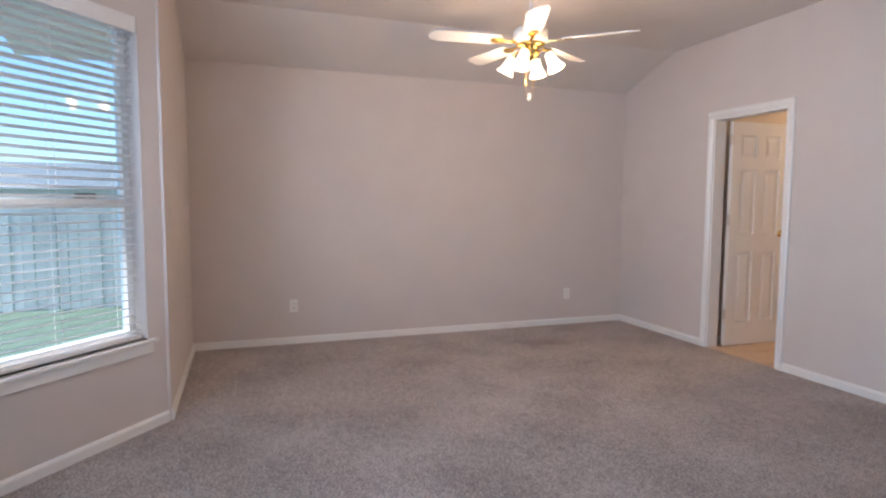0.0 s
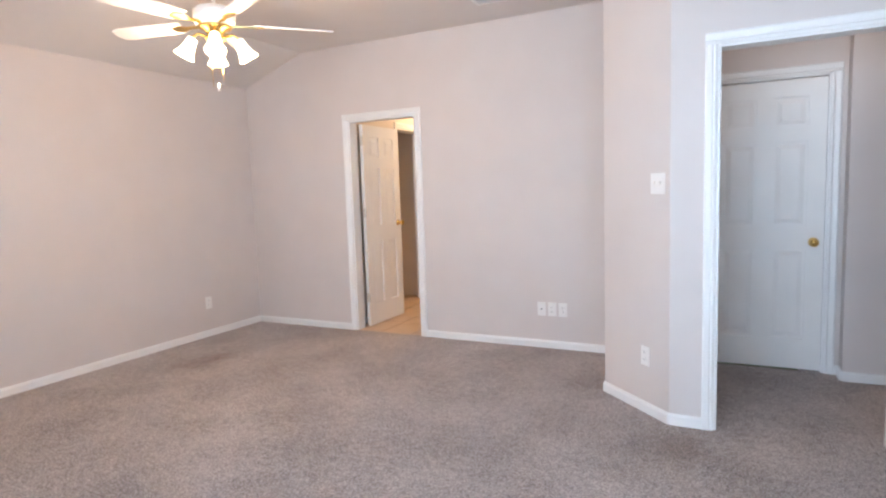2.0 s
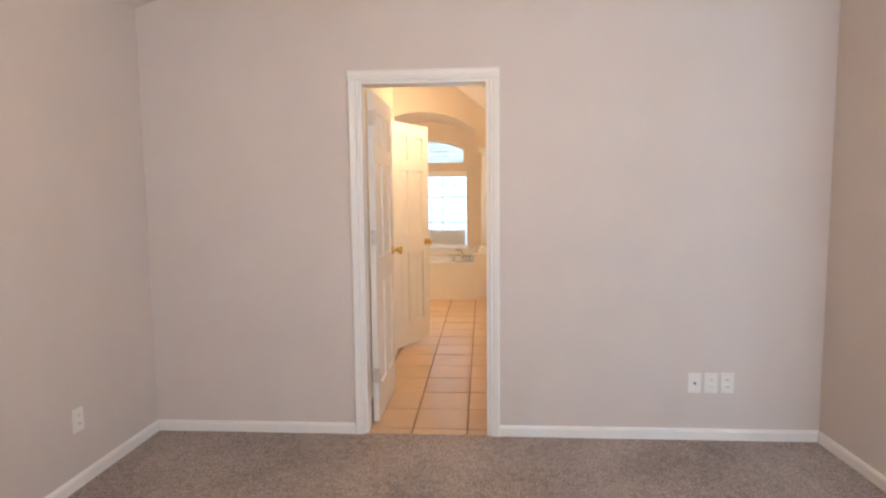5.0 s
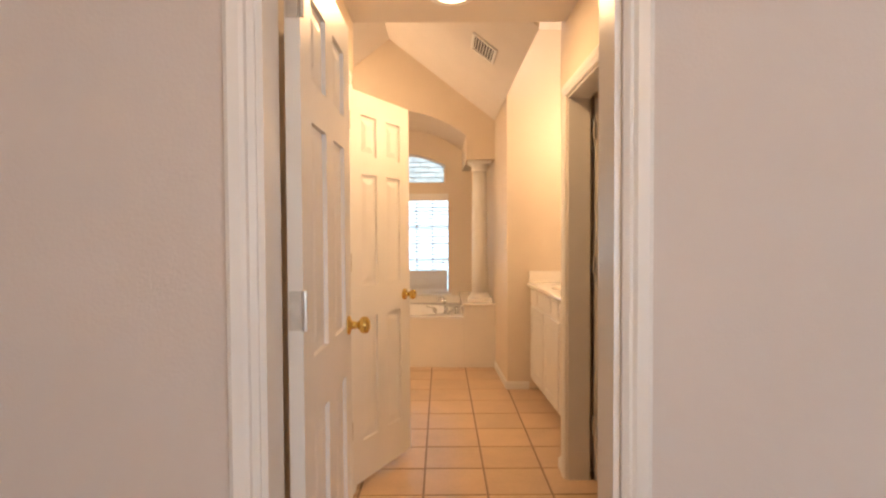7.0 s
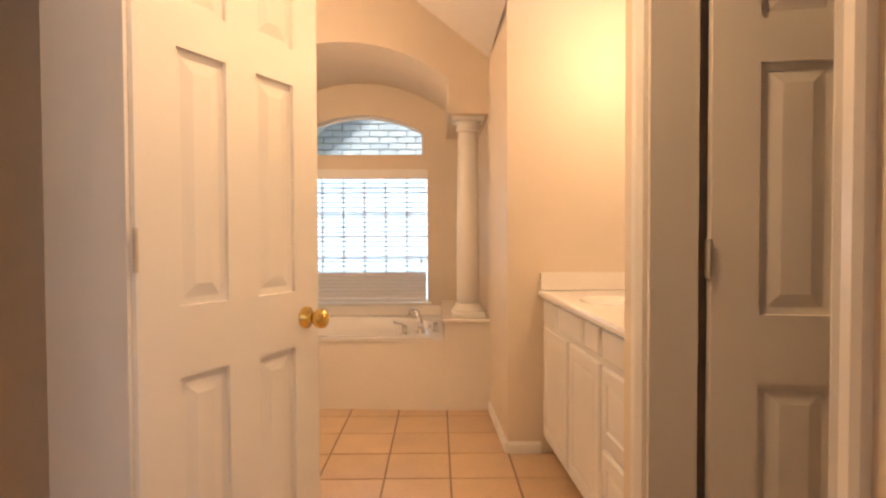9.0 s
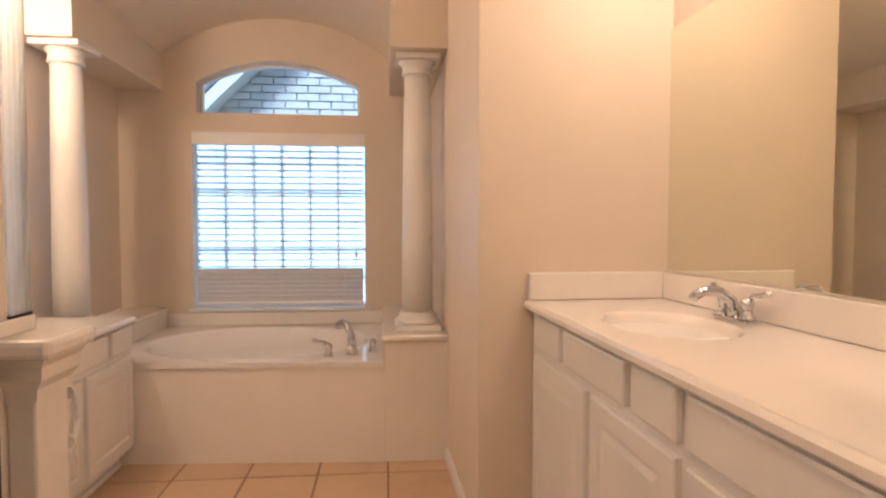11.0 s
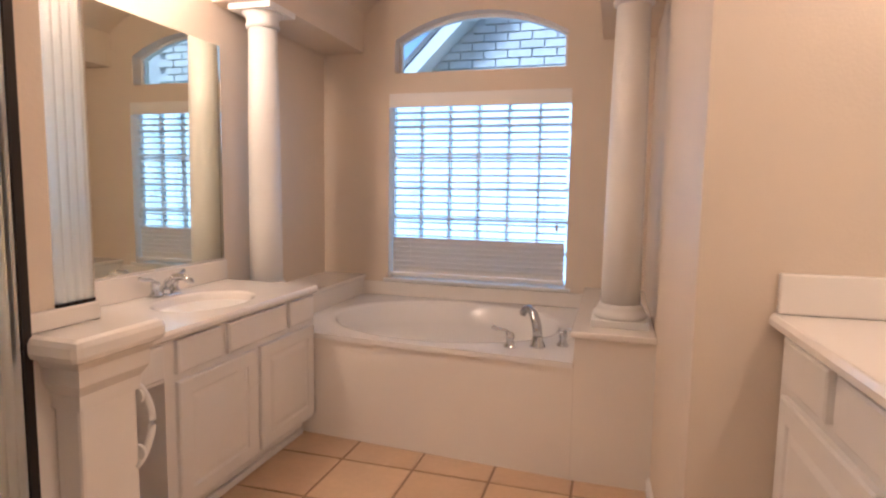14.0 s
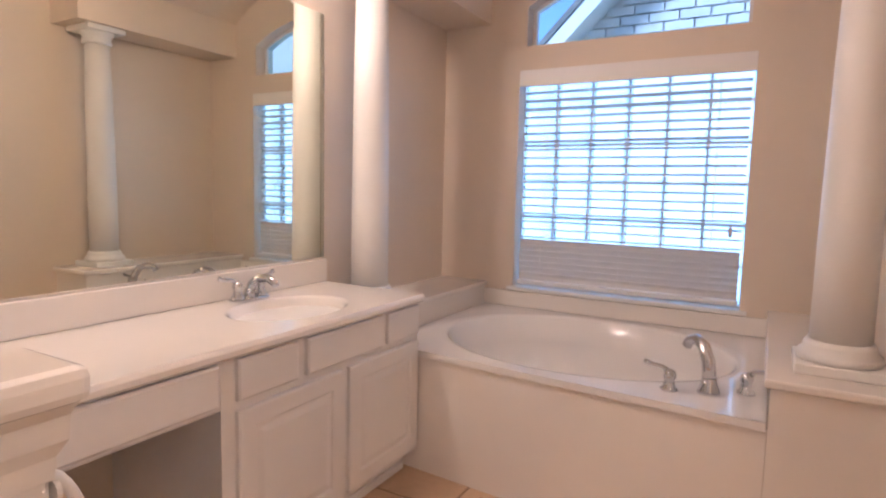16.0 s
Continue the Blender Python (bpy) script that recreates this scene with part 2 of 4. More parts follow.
# ---- bedroom shell ----
H = 2.74
PLAIN = "beige painted drywall bedroom wall with light texture"
BLABEL = "cream painted drywall bathroom wall"
structure("floor", cube(-2.0, 6.6, -5.6, -0.0, -0.1, 0.0), CARPET, "grey-brown cut pile bedroom carpet with trodden patches", "carpet")
wall("wall_west", WALL, PLAIN, (-1.87, -1.75, -4.49, 0.12, 0, 2.9))
wall("wall_north", WALL, PLAIN, (-1.75, -0.475, 0, 0.12, 0, 2.9), (0.255, 2.10, 0, 0.12, 0, 2.9), (-0.475, 0.255, 0, 0.12, 2.04, 2.9))
bm = prism(bmesh.new(), [(2.10, -0.88), (2.53, -1.30), (2.755, -1.30), (2.755, -1.18), (2.58, -1.18), (2.22, -0.82), (2.22, 0.12), (2.10, 0.12)], 2, 0, 2.9)
structure("wall_jog", bm, WALL, "beige painted drywall wall with an angled corner", "wall")
wall("wall_entry", WALL, PLAIN, (2.755, 3.545, -1.30, -1.18, 2.04, 2.9), (3.545, 4.6, -1.30, -1.18, 0, 2.9))
wall("wall_east", WALL, PLAIN, (4.6, 4.72, -4.49, -1.18, 0, 2.9))
wall("wall_south_west", WALL, PLAIN, (-1.75, -0.06, -4.49, -4.37, 0, 2.9))
wall("wall_south_east", WALL, PLAIN, (3.93, 4.6, -4.49, -4.37, 0, 2.9))
structure("ceiling", prism(bmesh.new(), [(-1.87, 2.43), (-1.0, H), (6.5, H), (6.5, H + 0.16), (-1.87, H + 0.16)], 1, -5.6, 0.0), CEIL,
          "textured off-white bedroom ceiling sloping down to one wall", "ceiling")

# bay: two slanted walls and a middle one, each with a window
BAY = 1.22
SLANT = 39.5


def window_wall(name, m, length, x0, x1, z0, z1):
    """A wall along +x of its own frame, with its room face at y 0 and an opening."""
    bm = bmesh.new()
    for b in ((0, x0, -0.14, 0, 0, 2.9), (x1, length, -0.14, 0, 0, 2.9), (x0, x1, -0.14, 0, 0, z0), (x0, x1, -0.14, 0, z1, 2.9)):
        box(bm, *b)
    ob = structure(name, bm, WALL, PLAIN, "wall")
    ob.matrix_basis = m
    return ob


def slat_mesh(length, width=0.048):
    bm = bmesh.new()
    prism(bm, [(-width / 2, -0.001), (0, 0.004), (width / 2, -0.001), (width / 2, 0.001), (0, 0.0065), (-width / 2, 0.001)], 0, 0, length)
    me = bpy.data.meshes.new("slat")
    bmesh.ops.recalc_face_normals(bm, faces=bm.faces)
    bm.to_mesh(me)
    bm.free()
    me.materials.append(BLIND)
    return me


def blinds(m, length, z0, z1, tilt, stacked=0, label="", pitch=0.044):
    """A white venetian blind in its own frame: x along the window, y to the room."""
    th = thing("window_blind", label, "blind", m)
    part("headrail", cube(0, length, -0.03, 0.03, z1 - 0.05, z1, bevel=0.004), BLIND, th)
    part("valance", cube(-0.012, length + 0.012, 0.032, 0.044, z1 - 0.075, z1 + 0.012, bevel=0.004), BLIND, th)
    part("bottom_rail", cube(0, length, -0.025, 0.025, z0, z0 + 0.022, bevel=0.004), BLIND, th)
    me, z, k = slat_mesh(length - 0.01), z0 + 0.045, 0
    while z < z1 - 0.06:
        s = new("slat", me)
        s.parent = th
        s.matrix_basis = pose(0.005, 0, z, 62 if k < stacked else tilt + random.uniform(-2, 2), 0, 0)
        z += pitch * (0.72 if k < stacked else 1)
        k += 1
    for f in (0.12, 0.5, 0.88):
        for y in (-0.026, 0.026):
            part("ladder_cord", tube(bmesh.new(), [(length * f, y, z0 + 0.01), (length * f, y, z1 - 0.04)], 0.0012, 5), BLIND, th)
    return th


def sash_window(name, m, x0, x1, z0, z1, mid):
    th = thing(name, "white sliding sash window with clear panes", "window", m, kind="structure")
    for a in ((x0, x0 + 0.045, z0, z1), (x1 - 0.045, x1, z0, z1), (x0 + 0.045, x1 - 0.045, z0, z0 + 0.05), (x0 + 0.045, x1 - 0.045, z1 - 0.05, z1), (x0 + 0.045, x1 - 0.045, mid - 0.025, mid + 0.025)):
        part("window_frame", cube(a[0], a[1], -0.135, -0.085, a[2], a[3], bevel=0.004), TRIM, th)
    for a, b in ((z0 + 0.05, mid - 0.025), (mid + 0.025, z1 - 0.05)):
        p = part("pane", cube(x0 + 0.045, x1 - 0.045, -0.115, -0.110, a, b), GLASS, th)
        p.visible_shadow = False
    bm = cube(x0 - 0.05, x1 + 0.05, -0.085, 0.035, z0 - 0.022, z0, bevel=0.006)
    part("window_sill", bm, TRIM, th)
    part("apron", cube(x0 - 0.03, x1 + 0.03, 0, 0.014, z0 - 0.08, z0 - 0.022, bevel=0.003), TRIM, th)
    return th


P0 = (-0.06, -4.385)
_c, _s = math.cos(radians(SLANT)), math.sin(radians(SLANT))
P1 = (P0[0] + BAY * _c, P0[1] - BAY * _s)
P2 = (P1[0] + 2.1, P1[1])
MA = pose(P0[0], P0[1], 0, 0, 0, -SLANT)
MB = pose(P1[0], P1[1], 0)
MC = pose(P2[0], P2[1], 0, 0, 0, SLANT)
for _n, _m, _l, _x0, _x1 in (("1", MA, BAY, 0.13, 1.08), ("2", MB, 2.1, 0.15, 1.95), ("3", MC, BAY, 0.14, 1.09)):
    window_wall("wall_bay_" + _n, _m, _l, _x0, _x1, 0.52, 2.28)
    sash_window("window_" + _n, _m, _x0, _x1, 0.52, 2.28, 1.28)
    blinds(_m @ pose(_x0 + 0.015, -0.045, 0), _x1 - _x0 - 0.03, 0.524, 2.27, 12, 0, "white horizontal venetian blind lowered over a bay window, slats open")


def baseboard(name, segs, mat=TRIM, h=0.064):
    """Runs along room faces; each run is (x, y, x, y) with the room on its left side."""
    bm = bmesh.new()
    for x0, y0, x1, y1 in segs:
        d = Vector((x1 - x0, y1 - y0, 0))
        n = Vector((-d.y, d.x, 0)).normalized()
        rows = [(0, 0), (0.014, 0), (0.014, h - 0.016), (0.009, h - 0.006), (0.004, h), (0, h)]
        ends = []
        for p in (Vector((x0, y0, 0)), Vector((x1, y1, 0))):
            ends.append([bm.verts.new(p + n * a + Vector((0, 0, z))) for a, z in rows])
        for i in range(6):
            j = (i + 1) % 6
            bm.faces.new((ends[0][i], ends[1][i], ends[1][j], ends[0][j]))
        bm.faces.new(ends[0])
        bm.faces.new(ends[1][::-1])
    return structure(name, bm, mat, "white painted wooden baseboard", "baseboard")


baseboard("baseboard", [(-0.535, 0, -1.75, 0), (2.10, 0, 0.315, 0), (-1.75, 0, -1.75, -4.37), (-1.75, -4.37, -0.06, -4.37), (P0[0], P0[1], P1[0], P1[1]), (P1[0], P1[1], P2[0], P2[1]),
                        (P2[0], P2[1], 3.93, -4.37), (2.10, -0.88, 2.10, 0), (2.53, -1.30, 2.10, -0.88), (2.695, -1.30, 2.53, -1.30), (4.6, -1.30, 3.605, -1.30), (4.6, -4.37, 4.6, -1.30)])


def casing(name, m, width, height, depth, mat=TRIM, far=True):
    """A moulded door casing with its jamb: opening 0..width along x, room face at y 0, wall behind to +depth."""
    th = thing(name, "white moulded wooden door casing", "door frame", m, kind="structure")
    prof = [(0, 0), (0, 0.009), (0.012, 0.016), (0.02, 0.011), (0.028, 0.017), (0.05, 0.02), (0.06, 0.014), (0.06, 0)]
    for side in ((-1,) if not far else (-1, 1)):
        y0 = 0 if side < 0 else depth
        for x, sgn in ((0, -1), (width, 1)):
            bm = prism(bmesh.new(), [(x + sgn * a, y0 + side * b) for a, b in prof], 2, 0, height)
            part("side_casing", bm, mat, th)
        bm = prism(bmesh.new(), [(y0 + side * b, height + a) for a, b in prof], 0, -0.06, width + 0.06)
        part("head_casing", bm, mat, th)
    for x0, x1 in ((-0.0, 0.014), (width - 0.014, width)):
        part("jamb", cube(x0, x1, 0.002, depth - 0.002, 0, height), mat, th)
    part("head_jamb", cube(0.014, width - 0.014, 0.002, depth - 0.002, height - 0.014, height), mat, th)
    return th


def door(name, m, width, label, height=2.02, knob=0.94):
    """Six-panel door: hinge edge at x 0, leaf along +x, faces at y 0 and 0.035."""
    th = thing(name, label, "door", m, kind="structure")
    T = 0.035
    st, mul = 0.105, 0.10
    rails = [(0.0, 0.22), (0.86, 1.02), (1.60, 1.70), (height - 0.115, height)]
    pw = (width - 2 * st - mul) / 2
    bm = bmesh.new()
    box(bm, 0, st, 0, T, 0.008, height)
    box(bm, width - st, width, 0, T, 0.008, height)
    box(bm, st + pw, st + pw + mul, 0, T, 0.008, height)
    for a, b in rails:
        for x in (st, st + pw + mul):
            box(bm, x, x + pw, 0, T, max(a, 0.008), b)
    part("leaf", bm, DOORW, th)
    for (_, a), (b, _) in zip(rails, rails[1:]):
        for x in (st, st + pw + mul):
            bm = bmesh.new()
            outer, inner, top = 0.0, 0.018, 0.048
            rings = []
            for d, y in ((outer, 0.012), (inner, 0.012), (top, 0.004)):
                rings.append([bm.verts.new((px, y, pz)) for px, pz in ((x + d, a + d), (x + pw - d, a + d), (x + pw - d, b - d), (x + d, b - d))])
            back = []
            for d, y in ((outer, T - 0.012), (inner, T - 0.012), (top, T - 0.004)):
                back.append([bm.verts.new((px, y, pz)) for px, pz in ((x + d, a + d), (x + pw - d, a + d), (x + pw - d, b - d), (x + d, b - d))])
            for rs in (rings, back):
                for r0, r1 in zip(rs, rs[1:]):
                    for k in range(4):
                        bm.faces.new((r0[k], r0[(k + 1) % 4], r1[(k + 1) % 4], r1[k]))
                bm.faces.new(rs[-1])
            part("panel", bm, DOORW, th)
    bm = bmesh.new()
    for y, sgn in ((0, 1), (T, -1)):
        lathe(bm, [(0.002, 0), (0.032, 0), (0.032, 0.006), (0.014, 0.012), (0.011, 0.032), (0.016, 0.036), (0.026, 0.044), (0.029, 0.054), (0.026, 0.066), (0.014, 0.073), (0.001, 0.074)], 24,
              pose(width - 0.06, y, knob, 90 * sgn, 0, 0))
    part("door_knob", bm, BRASS, th, "polished brass door knob", True)
    for z in (0.30, 1.15, 1.86):
        bm = cube(-0.006, 0.0, 0.003, 0.03, z - 0.045, z + 0.045)
        tube(bm, [(-0.006, -0.006, z - 0.046), (-0.006, -0.006, z + 0.046)], 0.006, 8)
        part("hinge", bm, STEEL, th)
    return th


casing("door_frame_1", pose(-0.475, 0, 0), 0.73, 2.04, 0.12)
door("door_1", pose(-0.424, 0.160, 0, 0, 0, 89.5), 0.66, "white six-panel door standing open into the bathroom passage", knob=1.02)
casing("door_frame_2", pose(2.755, -1.30, 0), 0.79, 2.04, 0.12)
door("door_2", pose(3.53, -1.318, 0, 0, 0, -86), 0.75, "white six-panel bedroom door standing open beside the entry")


def plate(m, kind, group="", toggles=2):
    """A wall plate: flat on y 0, facing -y."""
    label = {"switch": "white plastic wall plate with toggle light switches", "outlet": "white plastic electrical outlet plate", "cable": "white plastic wall plate with a cable jack"}[kind]
    th = thing("light_switch" if kind == "switch" else "wall_outlet", label, "switch" if kind == "switch" else "outlet", m, group)
    w = 0.058 if kind == "switch" and toggles == 2 else 0.036
    part("plate", cube(-w, w, -0.006, 0, -0.058, 0.058, bevel=0.002), PLASTIC, th)
    if kind == "switch":
        for x in ((-0.023, 0.023) if toggles == 2 else (0,)):
            part("toggle", cube(x - 0.005, x + 0.005, -0.016, -0.006, -0.008, 0.012, bevel=0.002), PLASTIC, th)
    elif kind == "outlet":
        for z in (-0.02, 0.02):
            f = part("socket", cube(-0.016, 0.016, -0.0085, -0.006, z - 0.014, z + 0.014, bevel=0.002), PLASTIC, th)
            # slots are not cut: dark bars give the shade inside them
            for x in (-0.006, 0.006):
                part("slot", cube(x - 0.001, x + 0.001, -0.0095, -0.0083, z - 0.004, z + 0.006), SLOT, f)
    else:
        part("jack", tube(bmesh.new(), [(0, -0.005, 0), (0, -0.016, 0)], 0.006, 10), SLOT, th, "dark metal cable jack")
    return th


plate(pose(1.41, 0, 0.33), "cable")
plate(pose(1.50, 0, 0.33), "outlet")
plate(pose(1.59, 0, 0.33), "outlet")
plate(pose(-1.75, -3.52, 0.35, 0, 0, 90), "outlet")
plate(pose(-1.75, -0.68, 0.33, 0, 0, 90), "outlet")
plate(pose(2.462, -1.2336, 1.345, 0, 0, -44.3), "switch")
plate(pose(2.388, -1.1613, 0.34, 0, 0, -44.3), "outlet")

# ---- ceiling fan ----
fan = thing("ceiling_fan", "white and brass five-blade ceiling fan with four lit bell shades", "ceiling fan", pose(FAN[0], FAN[1], 0))
part("canopy", lathe(bmesh.new(), [(0.03, 2.66), (0.065, 2.70), (0.07, 2.74)], 24), PLASTIC, fan, smooth=True)
part("downrod", tube(bmesh.new(), [(0, 0, 2.42), (0, 0, 2.70)], 0.011, 12), PLASTIC, fan)
part("motor_housing", lathe(bmesh.new(), [(0.03, 2.43), (0.09, 2.42), (0.112, 2.40), (0.112, 2.345), (0.10, 2.325), (0.05, 2.32)], 32), PLASTIC, fan, "cream motor housing", True)
part("brass_band", lathe(bmesh.new(), [(0.05, 2.322), (0.096, 2.318), (0.09, 2.305), (0.06, 2.295), (0.045, 2.27), (0.06, 2.245), (0.03, 2.225), (0.004, 2.21)], 28), BRASS, fan, "polished brass switch housing", True)
for k in range(5):
    a = -24 + 72 * k
    m = pose(0, 0, 2.335, 0, 0, a)
    bm = bmesh.new()
    prism(bm, [(0.21, -0.05), (0.24, -0.058), (0.61, -0.068), (0.66, -0.052), (0.675, 0), (0.66, 0.052), (0.61, 0.068), (0.24, 0.058), (0.21, 0.05)], 2, -0.003, 0.003)
    bmesh.ops.transform(bm, matrix=m @ pose(0, 0, 0, 12, 0, 0), verts=bm.verts)
    bl = part("blade", bm, PLASTIC, fan)
    bm = bmesh.new()
    prism(bm, [(0.09, -0.014), (0.17, -0.012), (0.22, -0.035), (0.27, -0.02), (0.27, 0.02), (0.22, 0.035), (0.17, 0.012), (0.09, 0.014)], 2, -0.012, -0.006)
    bmesh.ops.transform(bm, matrix=m @ pose(0, 0, 0, 12, 0, 0), verts=bm.verts)
    part("blade_bracket", bm, BRASS, bl)
for k in range(4):
    a = 45 + 90 * k
    m = pose(0, 0, 2.26, 0, 0, a)
    bm = tube(bmesh.new(), [m @ Vector(p) for p in ((0.04, 0, 0), (0.09, 0, 0.015), (0.115, 0, 0.0), (0.125, 0, -0.02))], 0.008, 10)
    arm = part("lamp_arm", bm, BRASS, fan, smooth=True)
    bm = lathe(bmesh.new(), [(0.026, 0), (0.03, -0.02), (0.034, -0.05), (0.042, -0.08), (0.058, -0.11), (0.056, -0.112), (0.038, -0.082), (0.004, -0.03)], 20, m @ pose(0.122, 0, -0.015, 0, -28, 0))
    sh = part("shade", bm, BULBGLASS, arm, "lit frosted glass bell shade", True)
    sh.visible_shadow = False
for x, y, z in ((0.03, 0.01, 1.99), (-0.02, -0.02, 1.97)):
    bm = tube(bmesh.new(), [(x, y, z + 0.013), (x, y, 2.23)], 0.0015, 6)
    ch = part("pull_chain", bm, BRASS, fan)
    part("pull_knob", lathe(bmesh.new(), [(0.002, z + 0.014), (0.008, z + 0.009), (0.010, z), (0.007, z - 0.008), (0.001, z - 0.011)], 14), PLASTIC, ch, smooth=True)

# ---- hall beyond the entry ----
wall("wall_hall_north", WALL, "greige painted drywall hall wall", (2.22, 2.65, 0.0, 0.12, 0, 2.9), (3.41, 3.50, 0.0, 0.12, 0, 2.9), (2.65, 3.41, 0.0, 0.12, 2.04, 2.9), (2.65, 3.41, 0.3, 0.4, 0, 2.9))
casing("door_frame_3", pose(2.65, 0, 0), 0.76, 2.04, 0.12, far=False)
door("door_3", pose(2.666, 0.02, 0), 0.728, "closed white six-panel closet door with a brass knob", knob=0.91)
bm = cube(3.50, 3.76, -0.14, 0.12, 0, 2.0)
structure("hall_arch", prism(bm, [(3.50, 2.0), (3.76, 2.0), (3.79, 2.1), (3.86, 2.2), (3.97, 2.28), (4.12, 2.32), (4.27, 2.28), (4.38, 2.2), (4.45, 2.1), (4.48, 2.0), (4.6, 2.0), (4.6, 2.9), (3.50, 2.9)], 1, -0.14, 0.12),
          WALL, "greige painted arched opening to another room", "archway")
wall("wall_hall_east", WALL, "greige painted drywall hall wall", (4.48, 4.6, -1.18, 0.12, 0, 2.0), (4.6, 4.72, -1.18, 0.12, 0, 2.9))
wall("wall_far_room", WALL, "beige painted far room wall", (3.3, 6.6, 3.2, 3.3, 0, 2.9), (6.6, 6.7, 0.12, 3.3, 0, 2.9), (4.6, 6.7, 0.0, 0.12, 0, 2.9), (3.2, 3.3, 0.4, 3.3, 0, 2.9))
structure("far_room_floor", cube(3.3, 6.6, 0.0, 3.2, -0.1, 0.0), CARPET, "grey-brown carpet in the next room", "carpet")
structure("far_room_ceiling", cube(2.2, 6.7, 0.0, 3.3, 2.76, 2.9), CEIL, "off-white ceiling of the next room", "ceiling")
baseboard("hall_baseboard", [(3.50, 0, 3.47, 0), (3.50, -0.14, 3.50, 0), (3.76, -0.14, 3.50, -0.14), (3.76, 0.12, 3.76, -0.14), (6.6, 3.2, 3.3, 3.2), (2.22, 0, 2.22, -0.8)])

# ---- bathroom shell ----
XL, XR, YB = -1.60, 0.42, 5.59
wall("wall_passage_west", BATH, BLABEL, (-0.74, -0.57, 0.12, 1.065, 0, 2.6), (-0.74, -0.57, 1.725, 1.94, 0, 2.6), (-0.74, -0.57, 1.065, 1.725, 2.07, 2.6))
wall("wall_closet", BATH, BLABEL, (-1.72, -0.74, 0.42, 0.52, 0, 2.6), (-1.72, -0.74, 1.84, 1.94, 0, 2.6))
wall("wall_passage_east", BATH, BLABEL, (0.56, 0.68, 0.12, 1.24, 0, 2.6), (0.56, 0.68, 1.90, 2.06, 0, 3.0), (0.56, 0.68, 1.24, 1.90, 2.04, 3.0))
wall("wall_wardrobe", BATH, "dim cream wall of a walk-in closet", (0.68, 1.9, 2.0, 2.06, 0, 3.0), (0.68, 1.9, 0.12, 0.2, 0, 2.6), (1.9, 2.0, 0.12, 2.13, 0, 2.6))
wall("wall_bath_west", BATH, BLABEL, (XL - 0.12, XL, 0.42, YB, 0, 3.4))
wall("wall_bath_east", BATH, BLABEL, (1.16, 1.28, 2.0, 3.78, 0, 3.1))
structure("wall_bath_end", prism(bmesh.new(), [(0.445, 3.69), (1.28, 3.69), (1.28, 5.75), (0.42, 5.75), (0.42, 4.44)], 2, 0, 3.1), BATH, BLABEL, "wall")
structure("passage_ceiling", cube(-1.72, 2.0, 0.12, 1.94, 2.44, 2.6), CEIL, "flat off-white passage ceiling", "ceiling")
wall("wall_vault_end", BATH, BLABEL, (-1.72, 0.72, 1.84, 1.94, 2.6, 3.4))
bm = prism(bmesh.new(), [(-1.72, 2.33), (-0.60, 3.20), (0.42, 2.41), (0.42, 2.53), (-0.60, 3.34), (-1.72, 2.47)], 1, 1.94, 4.62)
box(bm, 0.42, 1.28, 1.94, 3.78, 3.0, 3.1)
structure("ceiling_vault", bm, CEIL, "vaulted white bathroom ceiling with a ridge", "ceiling")


def arch_outline(x0, x1, z_spring, z_top, n=24):
    c, h = (x0 + x1) / 2, (x1 - x0) / 2
    rise = z_top - z_spring
    r = (h * h + rise * rise) / (2 * rise)
    a = math.asin(h / r)
    return [(c + r * math.sin(-a + 2 * a * k / n), z_top - r + r * math.cos(-a + 2 * a * k / n)) for k in range(n + 1)]


# header over the tub: two soffit beams and a shallow barrel between them
ARCH = arch_outline(-1.32, 0.14, 2.27, 2.52)
bm = prism(bmesh.new(), [(XL, 2.035), (-1.32, 2.035)] + ARCH + [(0.14, 2.035), (XR, 2.035), (XR, 3.3), (XL, 3.3)], 1, 4.50, YB)
structure("tub_arch", bm, BATH, "cream painted arched header and barrel vault over the tub", "archway")

# window wall with a rectangular and a segmental opening
WX0, WX1 = -1.145, -0.02
bm = bmesh.new()
for b in ((XL - 0.12, WX0, 0, 2.7), (WX1, XR, 0, 2.7), (WX0, WX1, 0, 0.61), (WX0, WX1, 1.77, 1.90)):
    box(bm, b[0], b[1], YB, YB + 0.16, b[2], b[3])
TOPA = arch_outline(WX0 + 0.035, WX1 - 0.035, 2.10, 2.245)
prism(bm, [(WX0, 1.90), (WX0 + 0.035, 1.90)] + TOPA + [(WX1 - 0.035, 1.90), (WX1, 1.90), (WX1, 2.7), (WX0, 2.7)], 1, YB, YB + 0.16)
structure("wall_bath_north", bm, BATH, BLABEL, "wall")

th = thing("window_4", "arched fixed pane window above the tub", "window", kind="structure")
ring = bmesh.new()
out = [(WX0 + 0.035, 1.90)] + TOPA + [(WX1 - 0.035, 1.90)]
cx, cz = (WX0 + WX1) / 2, 2.05
inn = [(cx + (x - cx) * 0.965, cz + (z - cz) * 0.90) for x, z in out]
for i in range(len(out)):
    j = (i + 1) % len(out)
    prism(ring, [out[i], out[j], inn[j], inn[i]], 1, YB + 0.08, YB + 0.12)
part("window_frame", ring, TRIM, th)
p = part("pane", prism(bmesh.new(), inn, 1, YB + 0.098, YB + 0.103), GLASS, th)
p.visible_shadow = False

